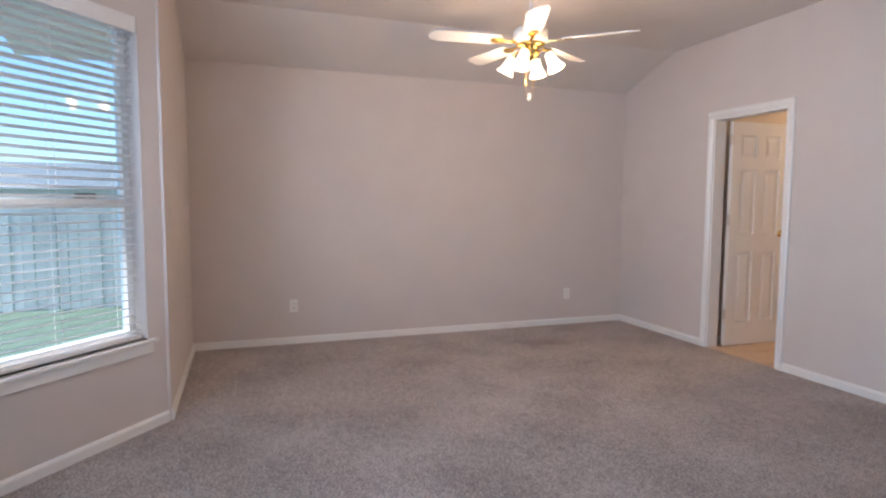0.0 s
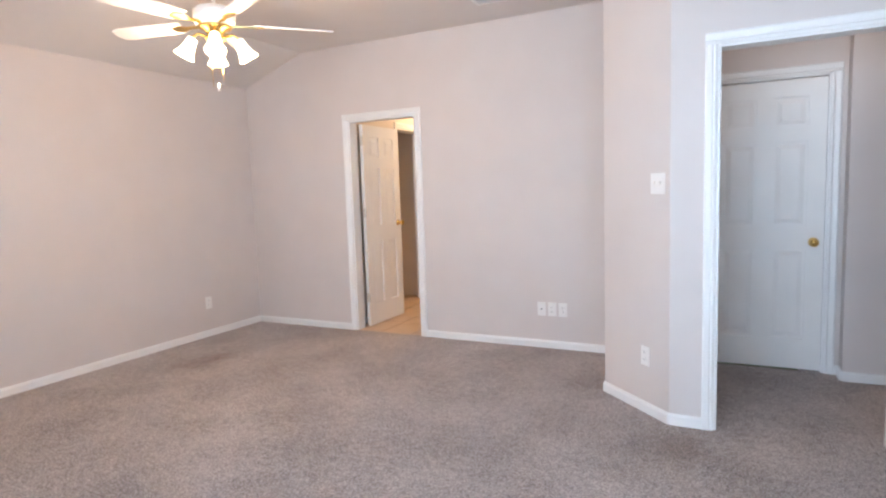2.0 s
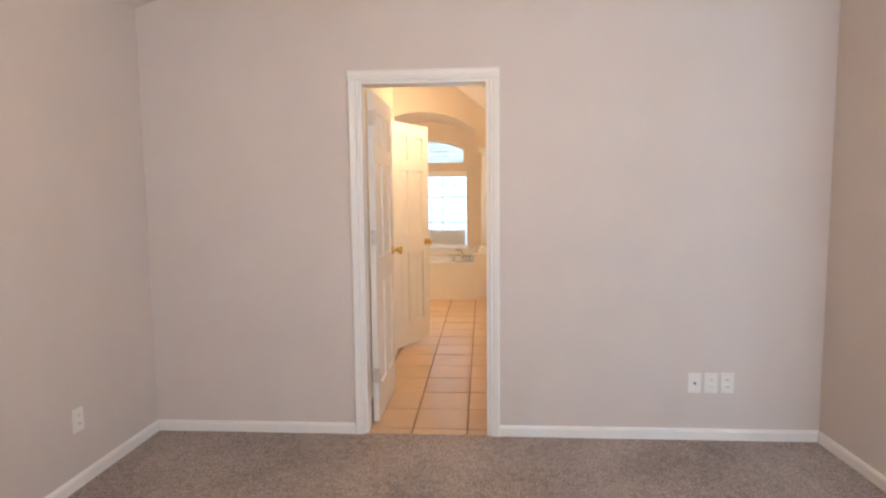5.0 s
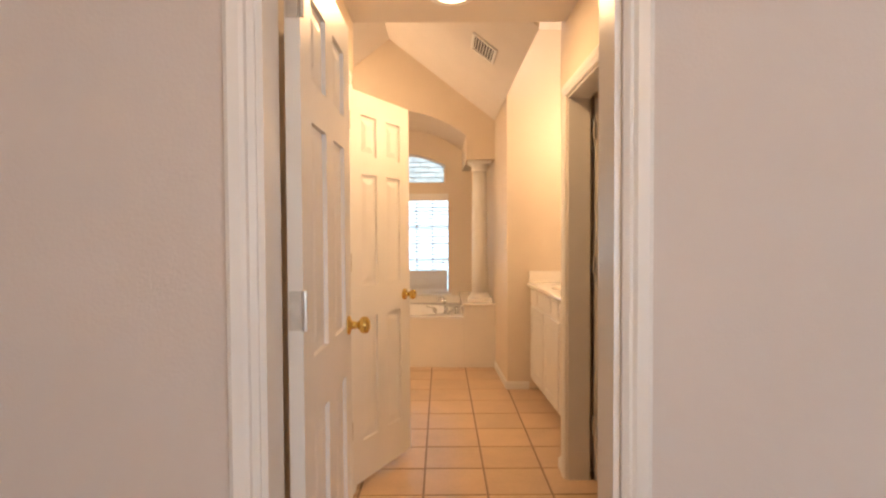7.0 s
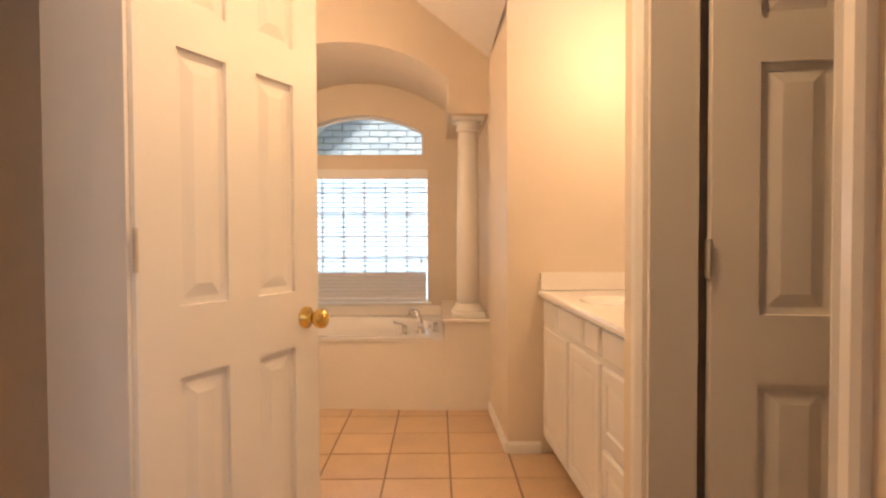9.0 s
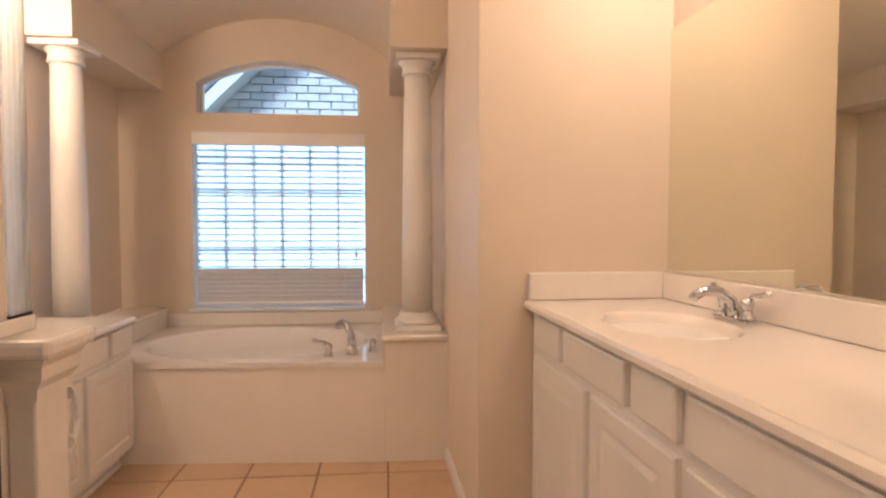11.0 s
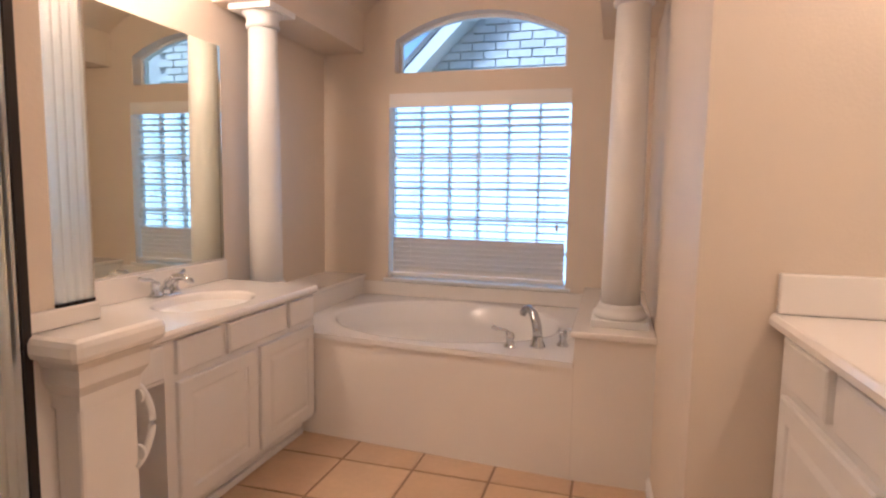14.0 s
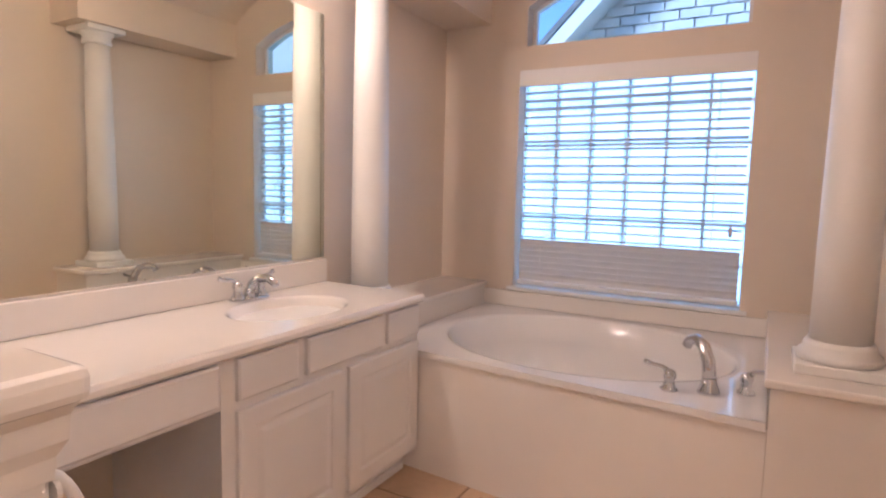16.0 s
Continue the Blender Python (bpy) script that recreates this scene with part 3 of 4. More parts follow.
th = thing("window_5", "glass block window with pale joints behind a blind", "window", kind="structure")
part("window_sill", cube(WX0 - 0.03, WX1 + 0.03, YB - 0.025, YB + 0.06, 0.592, 0.612, bevel=0.005), TRIM, th)
NX, NZ = 6, 6
bw, bh = (WX1 - WX0) / NX, (1.77 - 0.612) / NZ
bm = bmesh.new()
for i in range(NX + 1):
    x = WX0 + i * bw
    box(bm, max(x - 0.006, WX0), min(x + 0.006, WX1), YB + 0.085, YB + 0.145, 0.612, 1.77)
for j in range(NZ + 1):
    z = 0.612 + j * bh
    for i in range(NX):
        box(bm, WX0 + i * bw + 0.006, WX0 + (i + 1) * bw - 0.006, YB + 0.085, YB + 0.145, max(z - 0.006, 0.612), min(z + 0.006, 1.77))
part("joints", bm, TRIM, th)
me = None
for i in range(NX):
    for j in range(NZ):
        if me is None:
            o = part("glass_block", cube(0.006, bw - 0.006, 0, 0.07, 0.006, bh - 0.006, bevel=0.008), BLOCK, th, smooth=True)
            me = o.data
        else:
            o = new("glass_block", me)
            o.parent = th
        o.location = (WX0 + i * bw, YB + 0.08, 0.612 + j * bh)
        o.visible_shadow = False
bl = blinds(pose(WX0 + 0.012, YB + 0.042, 0, 0, 0, 0) @ pose(0, 0, 0), WX1 - WX0 - 0.024, 0.625, 1.765, 10, 7, "white horizontal venetian blind over the tub, lower slats closed", 0.043)
bl.matrix_basis = pose(WX1 - 0.012, YB + 0.042, 0, 0, 0, 180)
part("tilt_cord", tube(bmesh.new(), [(0.05, 0.045, 1.0), (0.05, 0.045, 1.70)], 0.0015, 6), BLIND, bl)
part("cord_tassel", lathe(bmesh.new(), [(0.002, 1.0), (0.008, 0.985), (0.009, 0.955), (0.003, 0.945)], 10, pose(0.05, 0.045, 0)), STEEL, bl)

baseboard("bath_baseboard", [(0.63, 3.69, 0.445, 3.69), (0.445, 3.69, 0.42, 4.46), (0.56, 0.12, 0.56, 1.18), (0.56, 1.96, 0.56, 2.06), (-0.57, 1.94, -0.57, 1.785), (-0.57, 1.005, -0.57, 0.12)], TRIM)
casing("door_frame_4", pose(0.56, 1.90, 0, 0, 0, -90), 0.66, 2.04, 0.12, far=False)
door("door_4", pose(0.70, 1.868, 0, 0, 0, -9), 0.63, "white six-panel closet door standing open into the dark closet")
casing("door_frame_5", pose(-0.57, 1.065, 0, 0, 0, 90), 0.66, 2.07, 0.17, far=False)
door("door_5", pose(-0.562, 1.73, 0.028, 0, 0, 63.6), 0.597, "white six-panel door swung wide open against the passage", knob=0.94)
plate(pose(0.56, 0.97, 1.41, 0, 0, -90), "switch", toggles=1)
plate(pose(0.56, 0.545, 1.43, 0, 0, -90), "switch", toggles=1)

# recessed lamp and air vent
th = thing("recessed_light", "lit round recessed ceiling light with a white ring", "ceiling light", pose(-0.05, 1.6, 2.44))
part("trim_ring", lathe(bmesh.new(), [(0.075, -0.001), (0.078, -0.008), (0.105, -0.006), (0.108, 0.0)], 32), TRIM, th, smooth=True)
part("lens", lathe(bmesh.new(), [(0.074, 0.0), (0.070, -0.006), (0.03, -0.012), (0.002, -0.013)], 28), BULBGLASS, th, "glowing lens", True).visible_shadow = False
slope = math.degrees(math.atan2(0.79, 1.02))


def vent(m, label):
    th = thing("ceiling_vent", label, "vent", m)
    for a in ((-0.15, 0.15, -0.10, -0.08), (-0.15, 0.15, 0.08, 0.10), (-0.15, -0.13, -0.08, 0.08), (0.13, 0.15, -0.08, 0.08)):
        part("frame", cube(*a, -0.012, 0.0), TRIM, th)
    for k in range(7):
        bm = cube(-0.13, 0.13, -0.009, 0.009, -0.001, 0.001)
        bmesh.ops.transform(bm, matrix=pose(0, -0.066 + 0.022 * k, -0.007, 40, 0, 0), verts=bm.verts)
        part("slat", bm, TRIM, th)
    # dark sheet in place of the shade inside the duct
    part("duct_shade", cube(-0.13, 0.13, -0.08, 0.08, -0.002, -0.001), SLOT, th)


vent(pose(0.192, 2.83, 2.583, 0, slope, 0) @ pose(0, 0, 0, 0, 0, 90), "white metal air vent with slats on the sloped bathroom ceiling")
vent(pose(1.24, -0.55, 2.739), "white metal air vent with slats on the bedroom ceiling")


# ---- tub, ledges, columns ----
def oval_basin(bm, x0, x1, y0, y1, z, cx, cy, rx, ry, depth, n=48, rim=0.010, floor=0.6):
    """A flat top with an oval bowl sunk into it."""
    edge = []
    for k in range(n):
        a = 2 * math.pi * k / n
        c, s = math.cos(a), math.sin(a)
        t = min((x1 - cx) / c if c > 1e-6 else 1e9, (x0 - cx) / c if c < -1e-6 else 1e9, (y1 - cy) / s if s > 1e-6 else 1e9, (y0 - cy) / s if s < -1e-6 else 1e9)
        edge.append(bm.verts.new((cx + t * c, cy + t * s, z)))
    corners = [bm.verts.new((x, y, z)) for x, y in ((x1, y1), (x0, y1), (x0, y0), (x1, y0))]
    rings = [edge]
    for f, d in ((1.05, 0.0), (1.02, -rim * 0.1), (0.99, -rim * 0.4), (0.965, -rim), (0.93, -depth * 0.35), (0.86, -depth * 0.72), (floor + 0.1, -depth * 0.95), (floor * 0.7, -depth)):
        rings.append([bm.verts.new((cx + rx * f * math.cos(2 * math.pi * k / n), cy + ry * f * math.sin(2 * math.pi * k / n), z + d)) for k in range(n)])
    for a, b in zip(rings, rings[1:]):
        for k in range(n):
            bm.faces.new((a[k], a[(k + 1) % n], b[(k + 1) % n], b[k]))
    bm.faces.new(rings[-1])
    for c in corners:
        near = sorted(range(n), key=lambda k: (edge[k].co - c.co).length)
        cand = None
        for k in range(n):
            e, f = edge[k].co, edge[(k + 1) % n].co
            if abs(e.x - f.x) > 1e-5 and abs(e.y - f.y) > 1e-5 and (e - c.co).length + (f - c.co).length < 0.6 and k in near[:3] + [(q - 1) % n for q in near[:3]]:
                cand = k
        if cand is not None:
            bm.faces.new((edge[cand], edge[(cand + 1) % n], c))
    return bm


tub = thing("bathtub", "white acrylic oval garden tub set in a panelled deck", "bathtub")
bm = oval_basin(bmesh.new(), -1.31, 0.105, 4.462, YB, 0.50, -0.60, 5.05, 0.62, 0.465, 0.38, 64)
for v in bm.verts:
    if v.co.y < 4.4625:
        v.co.y += (0.105 - v.co.x) * 0.068
part("basin", bm, ACRYLIC, tub, smooth=True)
part("front_lip", prism(bmesh.new(), [(-1.31, 4.553), (0.105, 4.457), (0.105, 4.475), (-1.31, 4.571)], 2, 0.474, 0.499), ACRYLIC, tub)
part("apron", prism(bmesh.new(), [(-1.312, 4.566), (0.1085, 4.470), (0.1085, 4.49), (-1.312, 4.586)], 2, 0.0, 0.474), MARBLE, tub, "cream cultured marble panel")
part("back_splash", cube(-1.31, 0.105, YB - 0.018, YB, 0.502, 0.588, bevel=0.004), MARBLE, tub)


def lever(parent, name, m, s=1.0, flip=1):
    bm = lathe(bmesh.new(), [(0.024 * s, 0), (0.024 * s, 0.006 * s), (0.017 * s, 0.012 * s), (0.014 * s, 0.03 * s), (0.019 * s, 0.042 * s), (0.015 * s, 0.056 * s), (0.002 * s, 0.062 * s)], 18, m)
    h = part(name, bm, CHROME, parent, smooth=True)
    part("lever", tube(bmesh.new(), [m @ Vector(p) * 1.0 for p in ((0, 0, 0.05 * s), (-0.02 * s * flip, -0.004, 0.066 * s), (-0.05 * s * flip, -0.008, 0.07 * s), (-0.07 * s * flip, -0.01, 0.078 * s))], [0.009 * s, 0.007 * s, 0.007 * s, 0.009 * s], 10), CHROME, h, smooth=True)


tf = thing("tub_faucet", "chrome roman tub faucet with two lever handles", "faucet")
m = pose(-0.06, 4.64, 0.50)
bm = lathe(bmesh.new(), [(0.036, 0), (0.034, 0.01), (0.026, 0.03), (0.022, 0.05)], 20, m)
tube(bm, [m @ Vector(p) for p in ((0, 0, 0.045), (-0.006, 0.008, 0.10), (-0.025, 0.03, 0.145), (-0.05, 0.06, 0.158), (-0.072, 0.085, 0.146), (-0.082, 0.095, 0.125))], [0.022, 0.021, 0.02, 0.018, 0.018, 0.017], 14)
part("spout", bm, CHROME, tf, smooth=True)
lever(tf, "handle", pose(-0.175, 4.60, 0.50), 1.15, 1)
lever(tf, "handle", pose(0.045, 4.70, 0.50), 1.15, -1)

th = thing("tub_ledge", "cream ledge with a marble top beside the tub", "ledge")
part("body", cube(0.109, 0.42, 4.47, YB, 0, 0.60), MARBLE, th)
part("top", cube(0.092, 0.42, 4.448, YB, 0.602, 0.628, bevel=0.007), MARBLE, th)
th = thing("tub_ledge", "low marble-topped ledge between tub and wall", "ledge")
part("body", cube(XL, -1.314, 4.552, YB, 0, 0.60), MARBLE, th)
part("top", cube(XL, -1.298, 4.552, YB, 0.602, 0.628, bevel=0.007), MARBLE, th)


def column(x, y, z0, z1):
    th = thing("column", "white fluteless round column with moulded capital and base", "column", pose(x, y, 0), "columns beside the tub")
    part("plinth", cube(-0.115, 0.115, -0.115, 0.115, z0, z0 + 0.03, bevel=0.004), TRIM, th)
    part("base_moulding", lathe(bmesh.new(), [(0.108, z0 + 0.03), (0.112, z0 + 0.042), (0.106, z0 + 0.055), (0.096, z0 + 0.06), (0.094, z0 + 0.075), (0.086, z0 + 0.09)], 36), TRIM, th, smooth=True)
    part("shaft", lathe(bmesh.new(), [(0.080, z0 + 0.09), (0.079, z0 + 0.4), (0.074, z0 + 0.9), (0.067, z1 - 0.10)], 36), TRIM, th, smooth=True)
    part("capital", lathe(bmesh.new(), [(0.072, z1 - 0.10), (0.080, z1 - 0.094), (0.080, z1 - 0.082), (0.074, z1 - 0.076), (0.078, z1 - 0.05), (0.098, z1 - 0.03)], 36), TRIM, th, smooth=True)
    part("abacus", cube(-0.112, 0.112, -0.112, 0.112, z1 - 0.03, z1, bevel=0.004), TRIM, th)


column(0.28, 4.68, 0.628, 2.035)
column(-1.42, 4.64, 0.628, 2.035)


# ---- vanities ----
def raised_panel(name, y0, y1, z0, z1, x, face, parent, t=0.018):
    """A routed cabinet front on the plane x, facing +x (face 1) or -x (face -1)."""
    bm = bmesh.new()
    rings = []
    small = (z1 - z0) < 0.2
    prof = ((0.0, 0.0), (0.0, t - 0.004), (0.006, t)) if small else ((0.0, 0.0), (0.0, t - 0.004), (0.005, t), (0.052, t), (0.058, t - 0.006), (0.066, t - 0.006), (0.085, t - 0.001))
    for d, o in prof:
        rings.append([bm.verts.new((x + face * o, y, z)) for y, z in ((y0 + d, z0 + d), (y1 - d, z0 + d), (y1 - d, z1 - d), (y0 + d, z1 - d))])
    for a, b in zip(rings, rings[1:]):
        for k in range(4):
            bm.faces.new((a[k], a[(k + 1) % 4], b[(k + 1) % 4], b[k]))
    bm.faces.new(rings[0])
    bm.faces.new(rings[-1])
    return part(name, bm, CABINET, parent)


def faucet(m):
    """A two-handle centreset faucet; the spout reaches along +y of its frame."""
    th = thing("sink_faucet", "chrome two-handle bathroom sink faucet", "faucet", m, "sink faucets")
    bm = cube(-0.075, 0.075, -0.024, 0.024, 0, 0.014, bevel=0.006)
    part("base_plate", bm, CHROME, th, smooth=True)
    bm = lathe(bmesh.new(), [(0.022, 0.014), (0.02, 0.03), (0.016, 0.045), (0.004, 0.05)], 16)
    tube(bm, [(0, 0, 0.03), (0, 0.015, 0.062), (0, 0.05, 0.085), (0, 0.095, 0.088), (0, 0.125, 0.074), (0, 0.13, 0.062)], [0.018, 0.017, 0.015, 0.014, 0.014, 0.013], 14)
    part("spout", bm, CHROME, th, smooth=True)
    for x, f in ((-0.052, 1), (0.052, -1)):
        lever(th, "handle", pose(x, 0, 0.014), 1.0, f)
    return th


def vanity_top(parent_name, label, x0, x1, y0, y1, z, cx, cy, front):
    th = thing(parent_name, label, "worktop")
    bm = oval_basin(bmesh.new(), x0, x1, y0, y1, z, cx, cy, 0.165, 0.225, 0.13, 48)
    part("slab", bm, MARBLE, th, smooth=True)
    xf = x1 if front > 0 else x0
    bm = bmesh.new()
    prism(bm, [(xf - front * 0.05, z - 0.034), (xf, z - 0.034), (xf + front * 0.010, z - 0.026), (xf + front * 0.010, z - 0.012), (xf + front * 0.003, z - 0.002), (xf - front * 0.002, z - 0.0005), (xf - front * 0.05, z - 0.004)], 1, y0, y1)
    part("front_edge", bm, MARBLE, th)
    xb = x0 if front > 0 else x1
    part("backsplash", cube(min(xb, xb + front * 0.02), max(xb, xb + front * 0.02), y0, y1, z + 0.001, z + 0.10, bevel=0.005), MARBLE, th)
    return th


# right-hand vanity, against the east wall
RZ, RF = 0.898, 0.648
V = thing("vanity_cabinet", "white painted vanity cabinet with raised-panel doors and drawers", "cabinet")
part("body", cube(RF, 1.16, 2.07, 3.685, 0.09, RZ - 0.035), CABINET, V)
part("toe_kick", cube(RF + 0.07, 1.16, 2.07, 3.685, 0.0, 0.089), CABINET, V)
for y0, y1 in ((3.375, 3.63), (2.925, 3.335), (2.70, 2.885), (2.22, 2.66)):
    raised_panel("drawer", y0, y1, 0.745, 0.852, RF, -1, V)
for y0, y1 in ((3.16, 3.63), (2.70, 3.12)):
    raised_panel("door", y0, y1, 0.12, 0.715, RF, -1, V)
for z0, z1 in ((0.43, 0.715), (0.12, 0.40)):
    raised_panel("drawer", 2.22, 2.66, z0, z1, RF, -1, V)
t = vanity_top("countertop", "cream cultured marble vanity top with moulded oval basin", 0.622, 1.158, 2.066, 3.688, RZ, 0.87, 3.16, -1)
part("side_splash", cube(0.625, 1.138, 3.668, 3.688, RZ + 0.001, RZ + 0.10, bevel=0.005), MARBLE, t)
faucet(pose(1.075, 3.16, RZ, 0, 0, 90))
th = thing("mirror", "large frameless wall mirror above the vanity", "mirror", group="vanity mirrors")
part("glass", cube(1.152, 1.158, 2.09, 3.672, RZ + 0.105, 1.885), MIRROR, th)
part("edge_channel", cube(1.148, 1.158, 2.09, 3.672, RZ + 0.101, RZ + 0.107), STEEL, th)
part("edge_channel", cube(1.150, 1.158, 3.6722, 3.676, RZ + 0.105, 1.885), STEEL, th)

# the east side runs a little off square, about the far front corner of its vanity
TURN = pose(0.622, 3.688, 0) @ pose(0, 0, 0, 0, 0, 2.3) @ pose(-0.622, -3.688, 0)
for ob in [o for o in scene.objects if o.parent is None and o.name in ("wall_bath_east", "vanity_cabinet", "countertop", "sink_faucet", "mirror")]:
    ob.matrix_basis = TURN @ ob.matrix_basis

# left-hand vanity, with a knee space
LZ, LF = 0.728, -1.112
V = thing("vanity_cabinet", "white painted low vanity cabinet with a knee space", "cabinet")
part("body", cube(XL, LF, 3.60, 4.545, 0.09, LZ - 0.035), CABINET, V)
part("toe_kick", cube(XL, LF - 0.06, 3.60, 4.545, 0.0, 0.089), CABINET, V)
part("knee_apron", cube(XL, LF, 2.972, 3.599, 0.56, LZ - 0.035), CABINET, V)
raised_panel("drawer", 3.02, 3.585, 0.575, 0.685, LF, 1, V)
for y0, y1 in ((3.645, 3.865), (3.905, 4.285), (4.325, 4.53)):
    raised_panel("drawer", y0, y1, 0.572, 0.685, LF, 1, V)
for y0, y1 in ((3.645, 4.07), (4.105, 4.53)):
    raised_panel("door", y0, y1, 0.11, 0.545, LF, 1, V)
part("shoe_moulding", cube(LF - 0.06, LF - 0.045, 3.60, 4.53, 0, 0.03, bevel=0.005), TRIM, V)
vanity_top("countertop", "white cultured marble vanity top with moulded oval basin", XL + 0.002, -1.092, 2.972, 4.548, LZ, -1.32, 4.06, 1)
faucet(pose(-1.515, 4.06, LZ, 0, 0, -90))
th = thing("mirror", "large frameless wall mirror above the low vanity", "mirror", group="vanity mirrors")
part("glass", cube(XL + 0.002, XL + 0.008, 2.98, 4.54, LZ + 0.105, 1.845), MIRROR, th)
part("bevel", prism(bmesh.new(), [(XL + 0.0085, 4.520), (XL + 0.0092, 4.520), (XL + 0.0030, 4.539), (XL + 0.0022, 4.539)], 2, LZ + 0.106, 1.845), MIRROR, th, "bevelled mirror edge")
part("edge_channel", cube(XL + 0.002, XL + 0.012, 2.98, 4.54, LZ + 0.101, LZ + 0.107), STEEL, th)


def light_bar(m, n=4):
    th = thing("vanity_light", "brass vanity light bar with round lit bulbs", "wall light", m, "vanity lights")
    part("bar", cube(-0.42, 0.42, -0.03, 0, -0.05, 0.05, bevel=0.008), BRASS, th)
    for k in range(n):
        x = -0.33 + 0.22 * k
        part("bulb", lathe(bmesh.new(), [(0.004, 0), (0.015, 0.004), (0.02, 0.02), (0.04, 0.045), (0.045, 0.065), (0.036, 0.09), (0.018, 0.104), (0.002, 0.108)], 18, pose(x, -0.03, 0, 90, 0, 0)), BULBGLASS, th, "lit frosted globe bulb", True).visible_shadow = False


light_bar(TURN @ pose(1.16, 2.95, 2.14, 0, 0, -90))
light_bar(pose(XL, 3.78, 2.12, 0, 0, 90))

# ---- shower screen ----
SX = -0.615
th = thing("shower_pillar", "white pedestal end of the shower wall with a moulded cap", "pillar")
part("body", cube(SX, -0.56, 2.82, 2.935, 0, 0.875, bevel=0.006), MARBLE, th)
part("inner_wall", cube(-1.6, SX - 0.03, 2.895, 2.968, 0, 0.91), MARBLE, th)
part("filler", cube(SX - 0.03, SX, 2.765, 2.968, 0, 0.914), MARBLE, th)
bm = bmesh.new()
rings = []
for o, z in ((0.004, 0.825), (0.006, 0.85), (0.02, 0.87), (0.022, 0.897), (0.032, 0.913), (0.032, 0.914)):
    rings.append([bm.verts.new(p) for p in ((SX, 2.82 - o * 0.8, z), (-0.56 + o, 2.82 - o * 0.8, z), (-0.56 + o, 2.935 + o * 0.5, z), (SX, 2.935 + o * 0.5, z))])
for a, b in zip(rings, rings[1:]):
    for k in range(4):
        bm.faces.new((a[k], a[(k + 1) % 4], b[(k + 1) % 4], b[k]))
bm.faces.new(rings[0])
bm.faces.new(rings[-1])
part("neck_moulding", bm, MARBLE, th)
part("cap", cube(SX - 0.03, -0.508, 2.774, 2.956, 0.914, 0.953, bevel=0.012), MARBLE, th)
part("curb", cube(SX - 0.03, SX + 0.01, 2.78, 2.91, 0.9532, 0.985, bevel=0.004), MARBLE, th)
sh = thing("shower_enclosure", "shower screen of fluted glass in a dark metal frame", "shower screen")
part("post", cube(SX - 0.03, SX + 0.0, 2.785, 2.832, 0.985, 2.06), BATH, sh, "cream painted post")
part("jamb_frame", cube(SX - 0.012, SX + 0.012, 2.768, 2.782, 0.02, 2.06), BLACK, sh)
part("pane_frame", cube(SX - 0.006, SX + 0.006, 2.833, 2.903, 0.985, 0.991), BLACK, sh)
part("pane_frame", cube(SX - 0.005, SX + 0.005, 2.901, 2.904, 0.991, 2.06), STEEL, sh)


def fluted(y0, y1, z0, z1, pitch=0.016):
    n = int((y1 - y0) / pitch * 6)
    pts = [(SX + 0.004 + 0.0035 * abs(math.sin(math.pi * (k / 6))), y0 + (y1 - y0) * k / n) for k in range(n + 1)]
    bm = prism(bmesh.new(), pts + [(SX - 0.003, y1), (SX - 0.003, y0)], 2, z0, z1)
    return part("fluted_pane", bm, FLUTED, sh)


fluted(2.833, 2.90, 0.991, 2.06).visible_shadow = False
fluted(1.97, 2.767, 0.10, 2.03).visible_shadow = False
part("sill_frame", cube(SX - 0.03, SX + 0.03, 1.942, 2.767, 0.0, 0.10), MARBLE, sh)
part("head_frame", cube(SX - 0.012, SX + 0.012, 1.942, 2.767, 2.03, 2.06), BLACK, sh)
part("jamb_frame", cube(SX - 0.012, SX + 0.012, 1.942, 1.968, 0.101, 2.03), BLACK, sh)
th = thing("towel_handle", "white curved plastic grab handle on the pillar", "handle")
bow = [(-0.563 + 0.006 * math.sin(math.pi * k / 14), 2.928 + 0.036 * math.sin(math.pi * k / 14) ** 0.6, 0.835 - 0.155 * k / 14) for k in range(15)]
part("grip", tube(bmesh.new(), bow, 0.0065, 12), PLASTIC, th, smooth=True)
for z in (0.81, 0.705):
    part("mount", tube(bmesh.new(), [(-0.563, 2.9355, z), (-0.563, 2.941, z)], 0.014, 14), PLASTIC, th)

# ---- outside ----
structure("ground", cube(-60, 60, -80, 60, -0.5, -0.35), GRASS, "green lawn around the house", "lawn")
th = thing("brick_house", "neighbouring pale brick house gable with white rake board", "house")
GY = 7.35
part("wall", prism(bmesh.new(), [(-1.75, -0.34), (3.0, -0.34), (3.0, 5.6), (1.75, 5.6), (-1.75, 2.10)], 1, GY + 0.02, GY + 0.3), MORTAR, th)
bm = prism(bmesh.new(), [(-2.0, 1.85), (-1.86, 1.85), (1.9, 5.55), (1.8, 5.65)], 1, GY - 0.25, GY + 0.018)
part("rake_board", bm, TRIM, th, "white painted rake board")
part("roof", prism(bmesh.new(), [(-2.05, 1.87), (-2.005, 1.855), (1.795, 5.655), (1.76, 5.69)], 1, GY - 0.26, GY + 0.3), ROOF, th)
_b1 = None
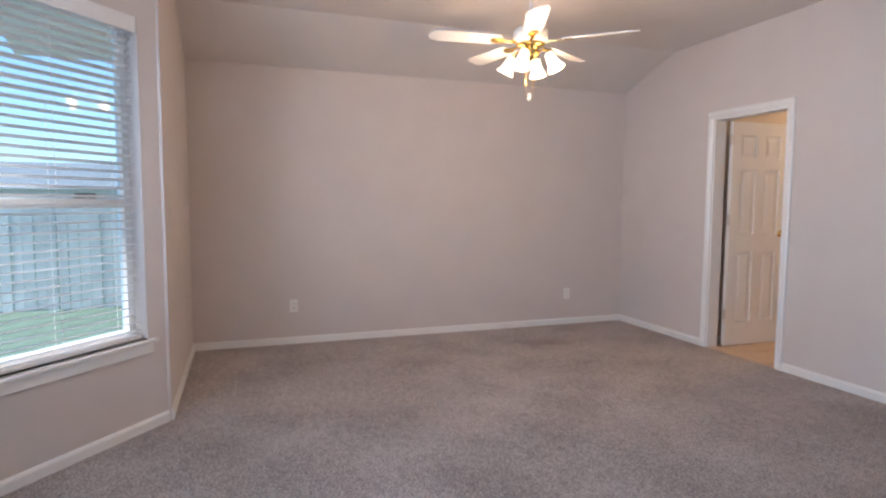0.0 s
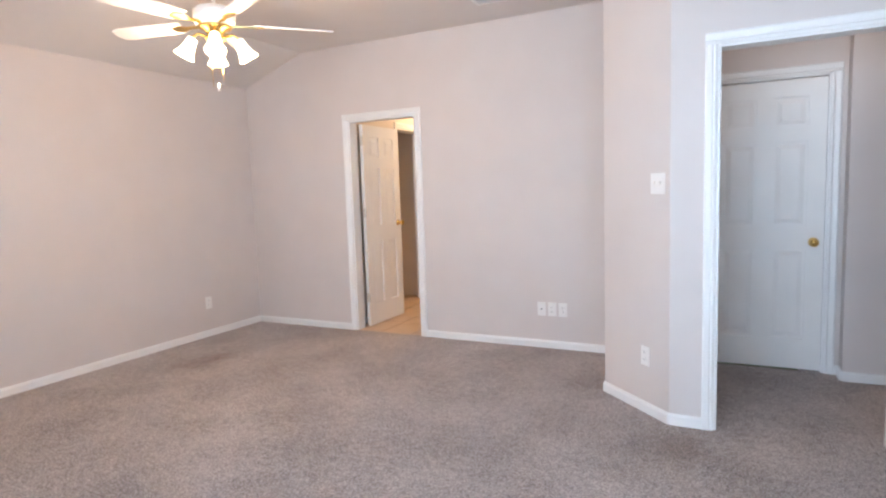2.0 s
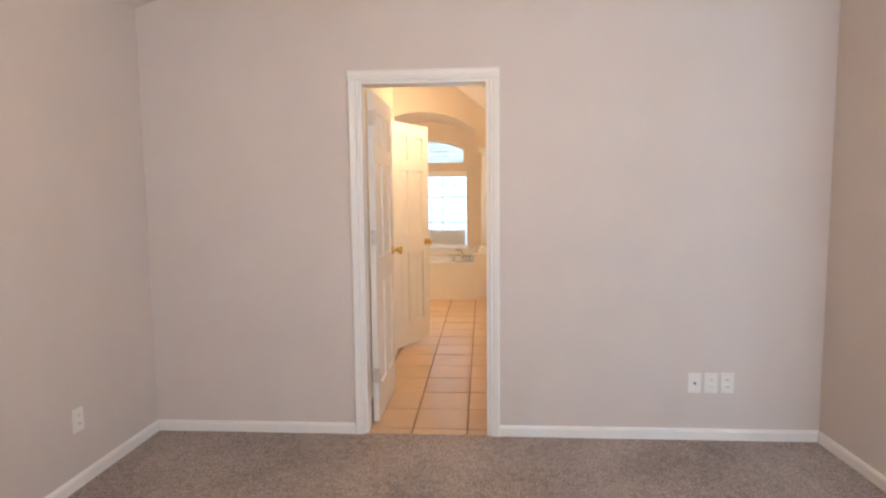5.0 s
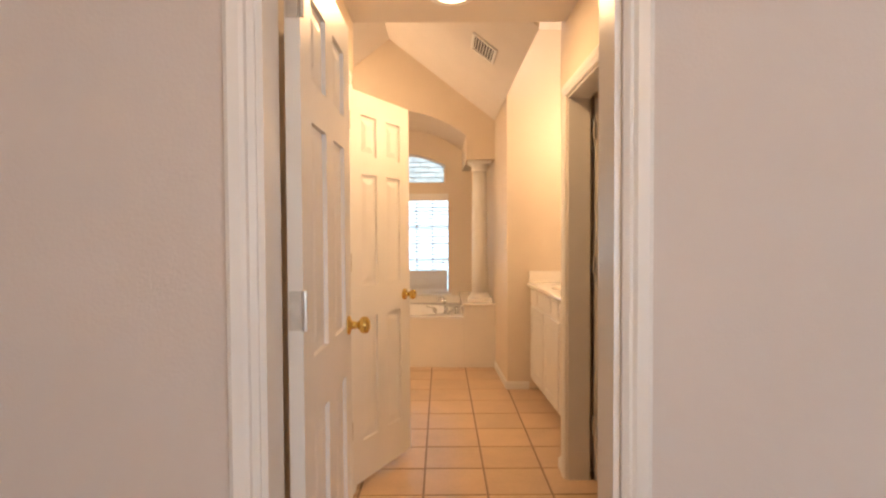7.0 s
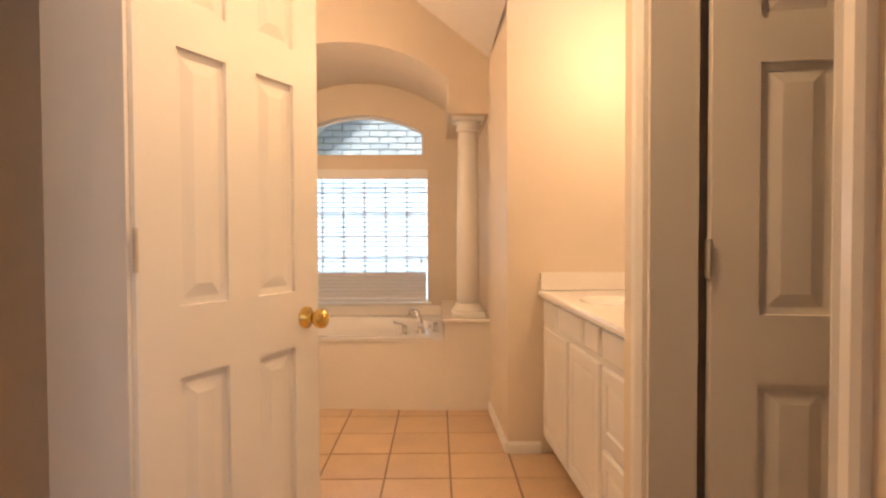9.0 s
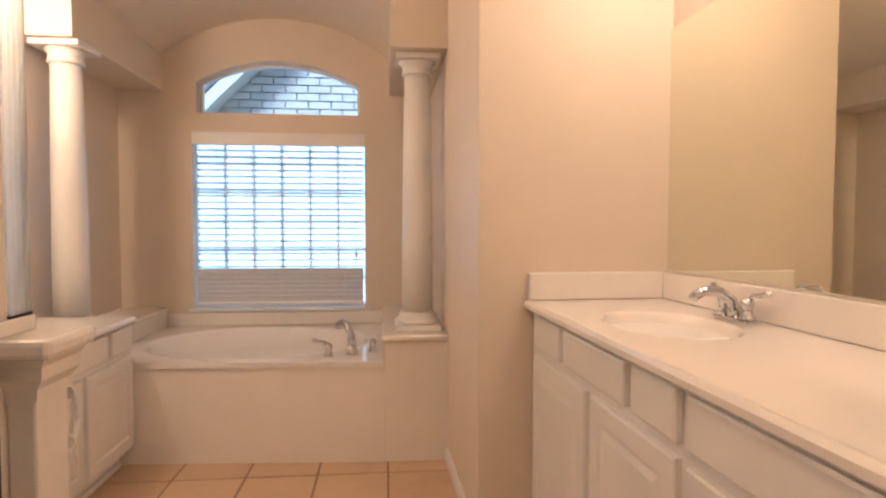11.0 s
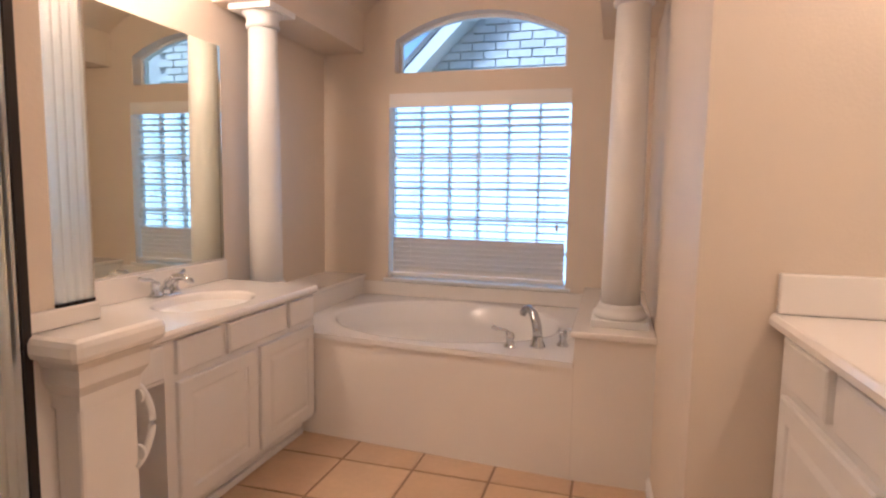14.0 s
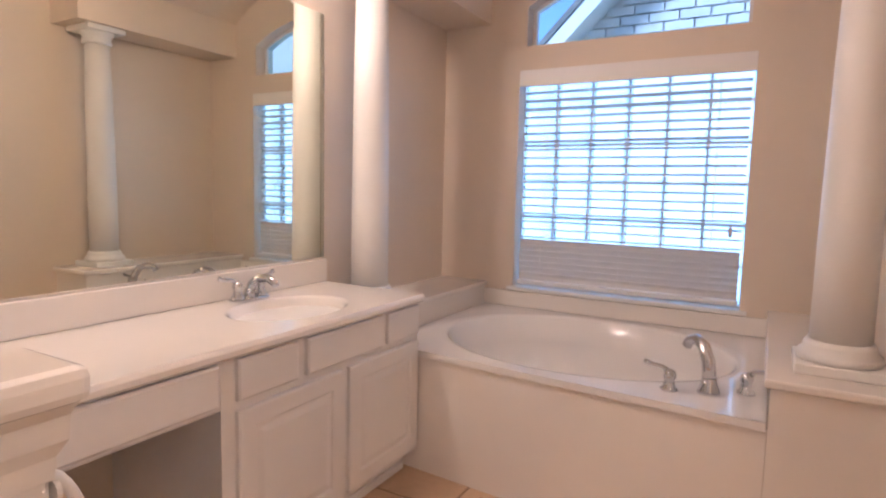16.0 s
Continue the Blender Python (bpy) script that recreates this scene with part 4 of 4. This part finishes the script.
for row in range(18):
    z = 1.98 + row * 0.075
    for c in range(16):
        x = -1.9 + c * 0.215 + (0.107 if row % 2 else 0)
        if z + 0.07 - 2.10 > (x + 1.75) * 1.0 or x > 1.2:
            continue
        if _b1 is None:
            _b1 = part("brick", cube(0, 0.203, -0.012, 0.02, 0, 0.063, bevel=0.003), BRICK, th)
            o = _b1
        else:
            o = new("brick", _b1.data)
            o.parent = th
        o.location = (x, GY + random.uniform(-0.002, 0.002), z)

fence = thing("fence", "weathered wooden privacy fence across the lawn", "fence")
_p = None
for k in range(64):
    if _p is None:
        _p = part("picket", cube(0, 0.135, -0.01, 0.01, -0.35, 1.22, bevel=0.004), WOOD, fence)
        o = _p
    else:
        o = new("picket", _p.data)
        o.parent = fence
    o.matrix_basis = pose(-6.4 + random.uniform(-0.01, 0.01), -12.5 + 0.145 * k, random.uniform(-0.02, 0.02), 0, 0, 90)
part("rail", cube(-6.43, -6.412, -12.5, -3.3, 0.8, 0.89), WOOD, fence)
th = thing("far_house", "distant grey-roofed house beyond the fence", "house")
part("wall", cube(-60, -52, -34, -12, -0.4, 2.2), BRICK, th)
part("roof", prism(bmesh.new(), [(-61, 2.2), (-51.4, 2.2), (-56.2, 4.6)], 1, -34.6, -11.4), ROOF, th)
for y in (-30, -24, -17):
    w = part("window", cube(-52.03, -51.97, y, y + 1.6, 0.6, 1.9), SLOT, th)

# ---- bathroom floor tiles ----
fl = structure("bath_floor", cube(-1.72, 2.0, 0.0, 5.75, -0.1, -0.006), GROUT, "tan ceramic tile bathroom floor with dark grout", "floor")
_t = None
for i in range(-5, 6):
    for j in range(-8, 8):
        x, y = -0.205 + 0.328 * i, 2.38 + 0.328 * j
        if x < -1.75 or x > 1.7 or y < -0.4 or y > 4.5:
            continue
        x0, x1, y0, y1 = x + 0.005, x + 0.323, max(y + 0.005, 0.0), min(y + 0.323, 4.62)
        if y1 - y0 < 0.05:
            continue
        key = (round(y1 - y0, 3))
        if key == 0.318:
            if _t is None:
                _t = part("tile", cube(0, 0.318, 0, 0.318, -0.006, 0.0, bevel=0.003), TILE, fl)
                o = _t
            else:
                o = new("tile", _t.data)
                o.parent = fl
        else:
            o = part("tile", cube(0, 0.318, 0, y1 - y0, -0.006, 0.0, bevel=0.003), TILE, fl)
        o.location = (x0, y0, random.uniform(-0.0008, 0.0004))
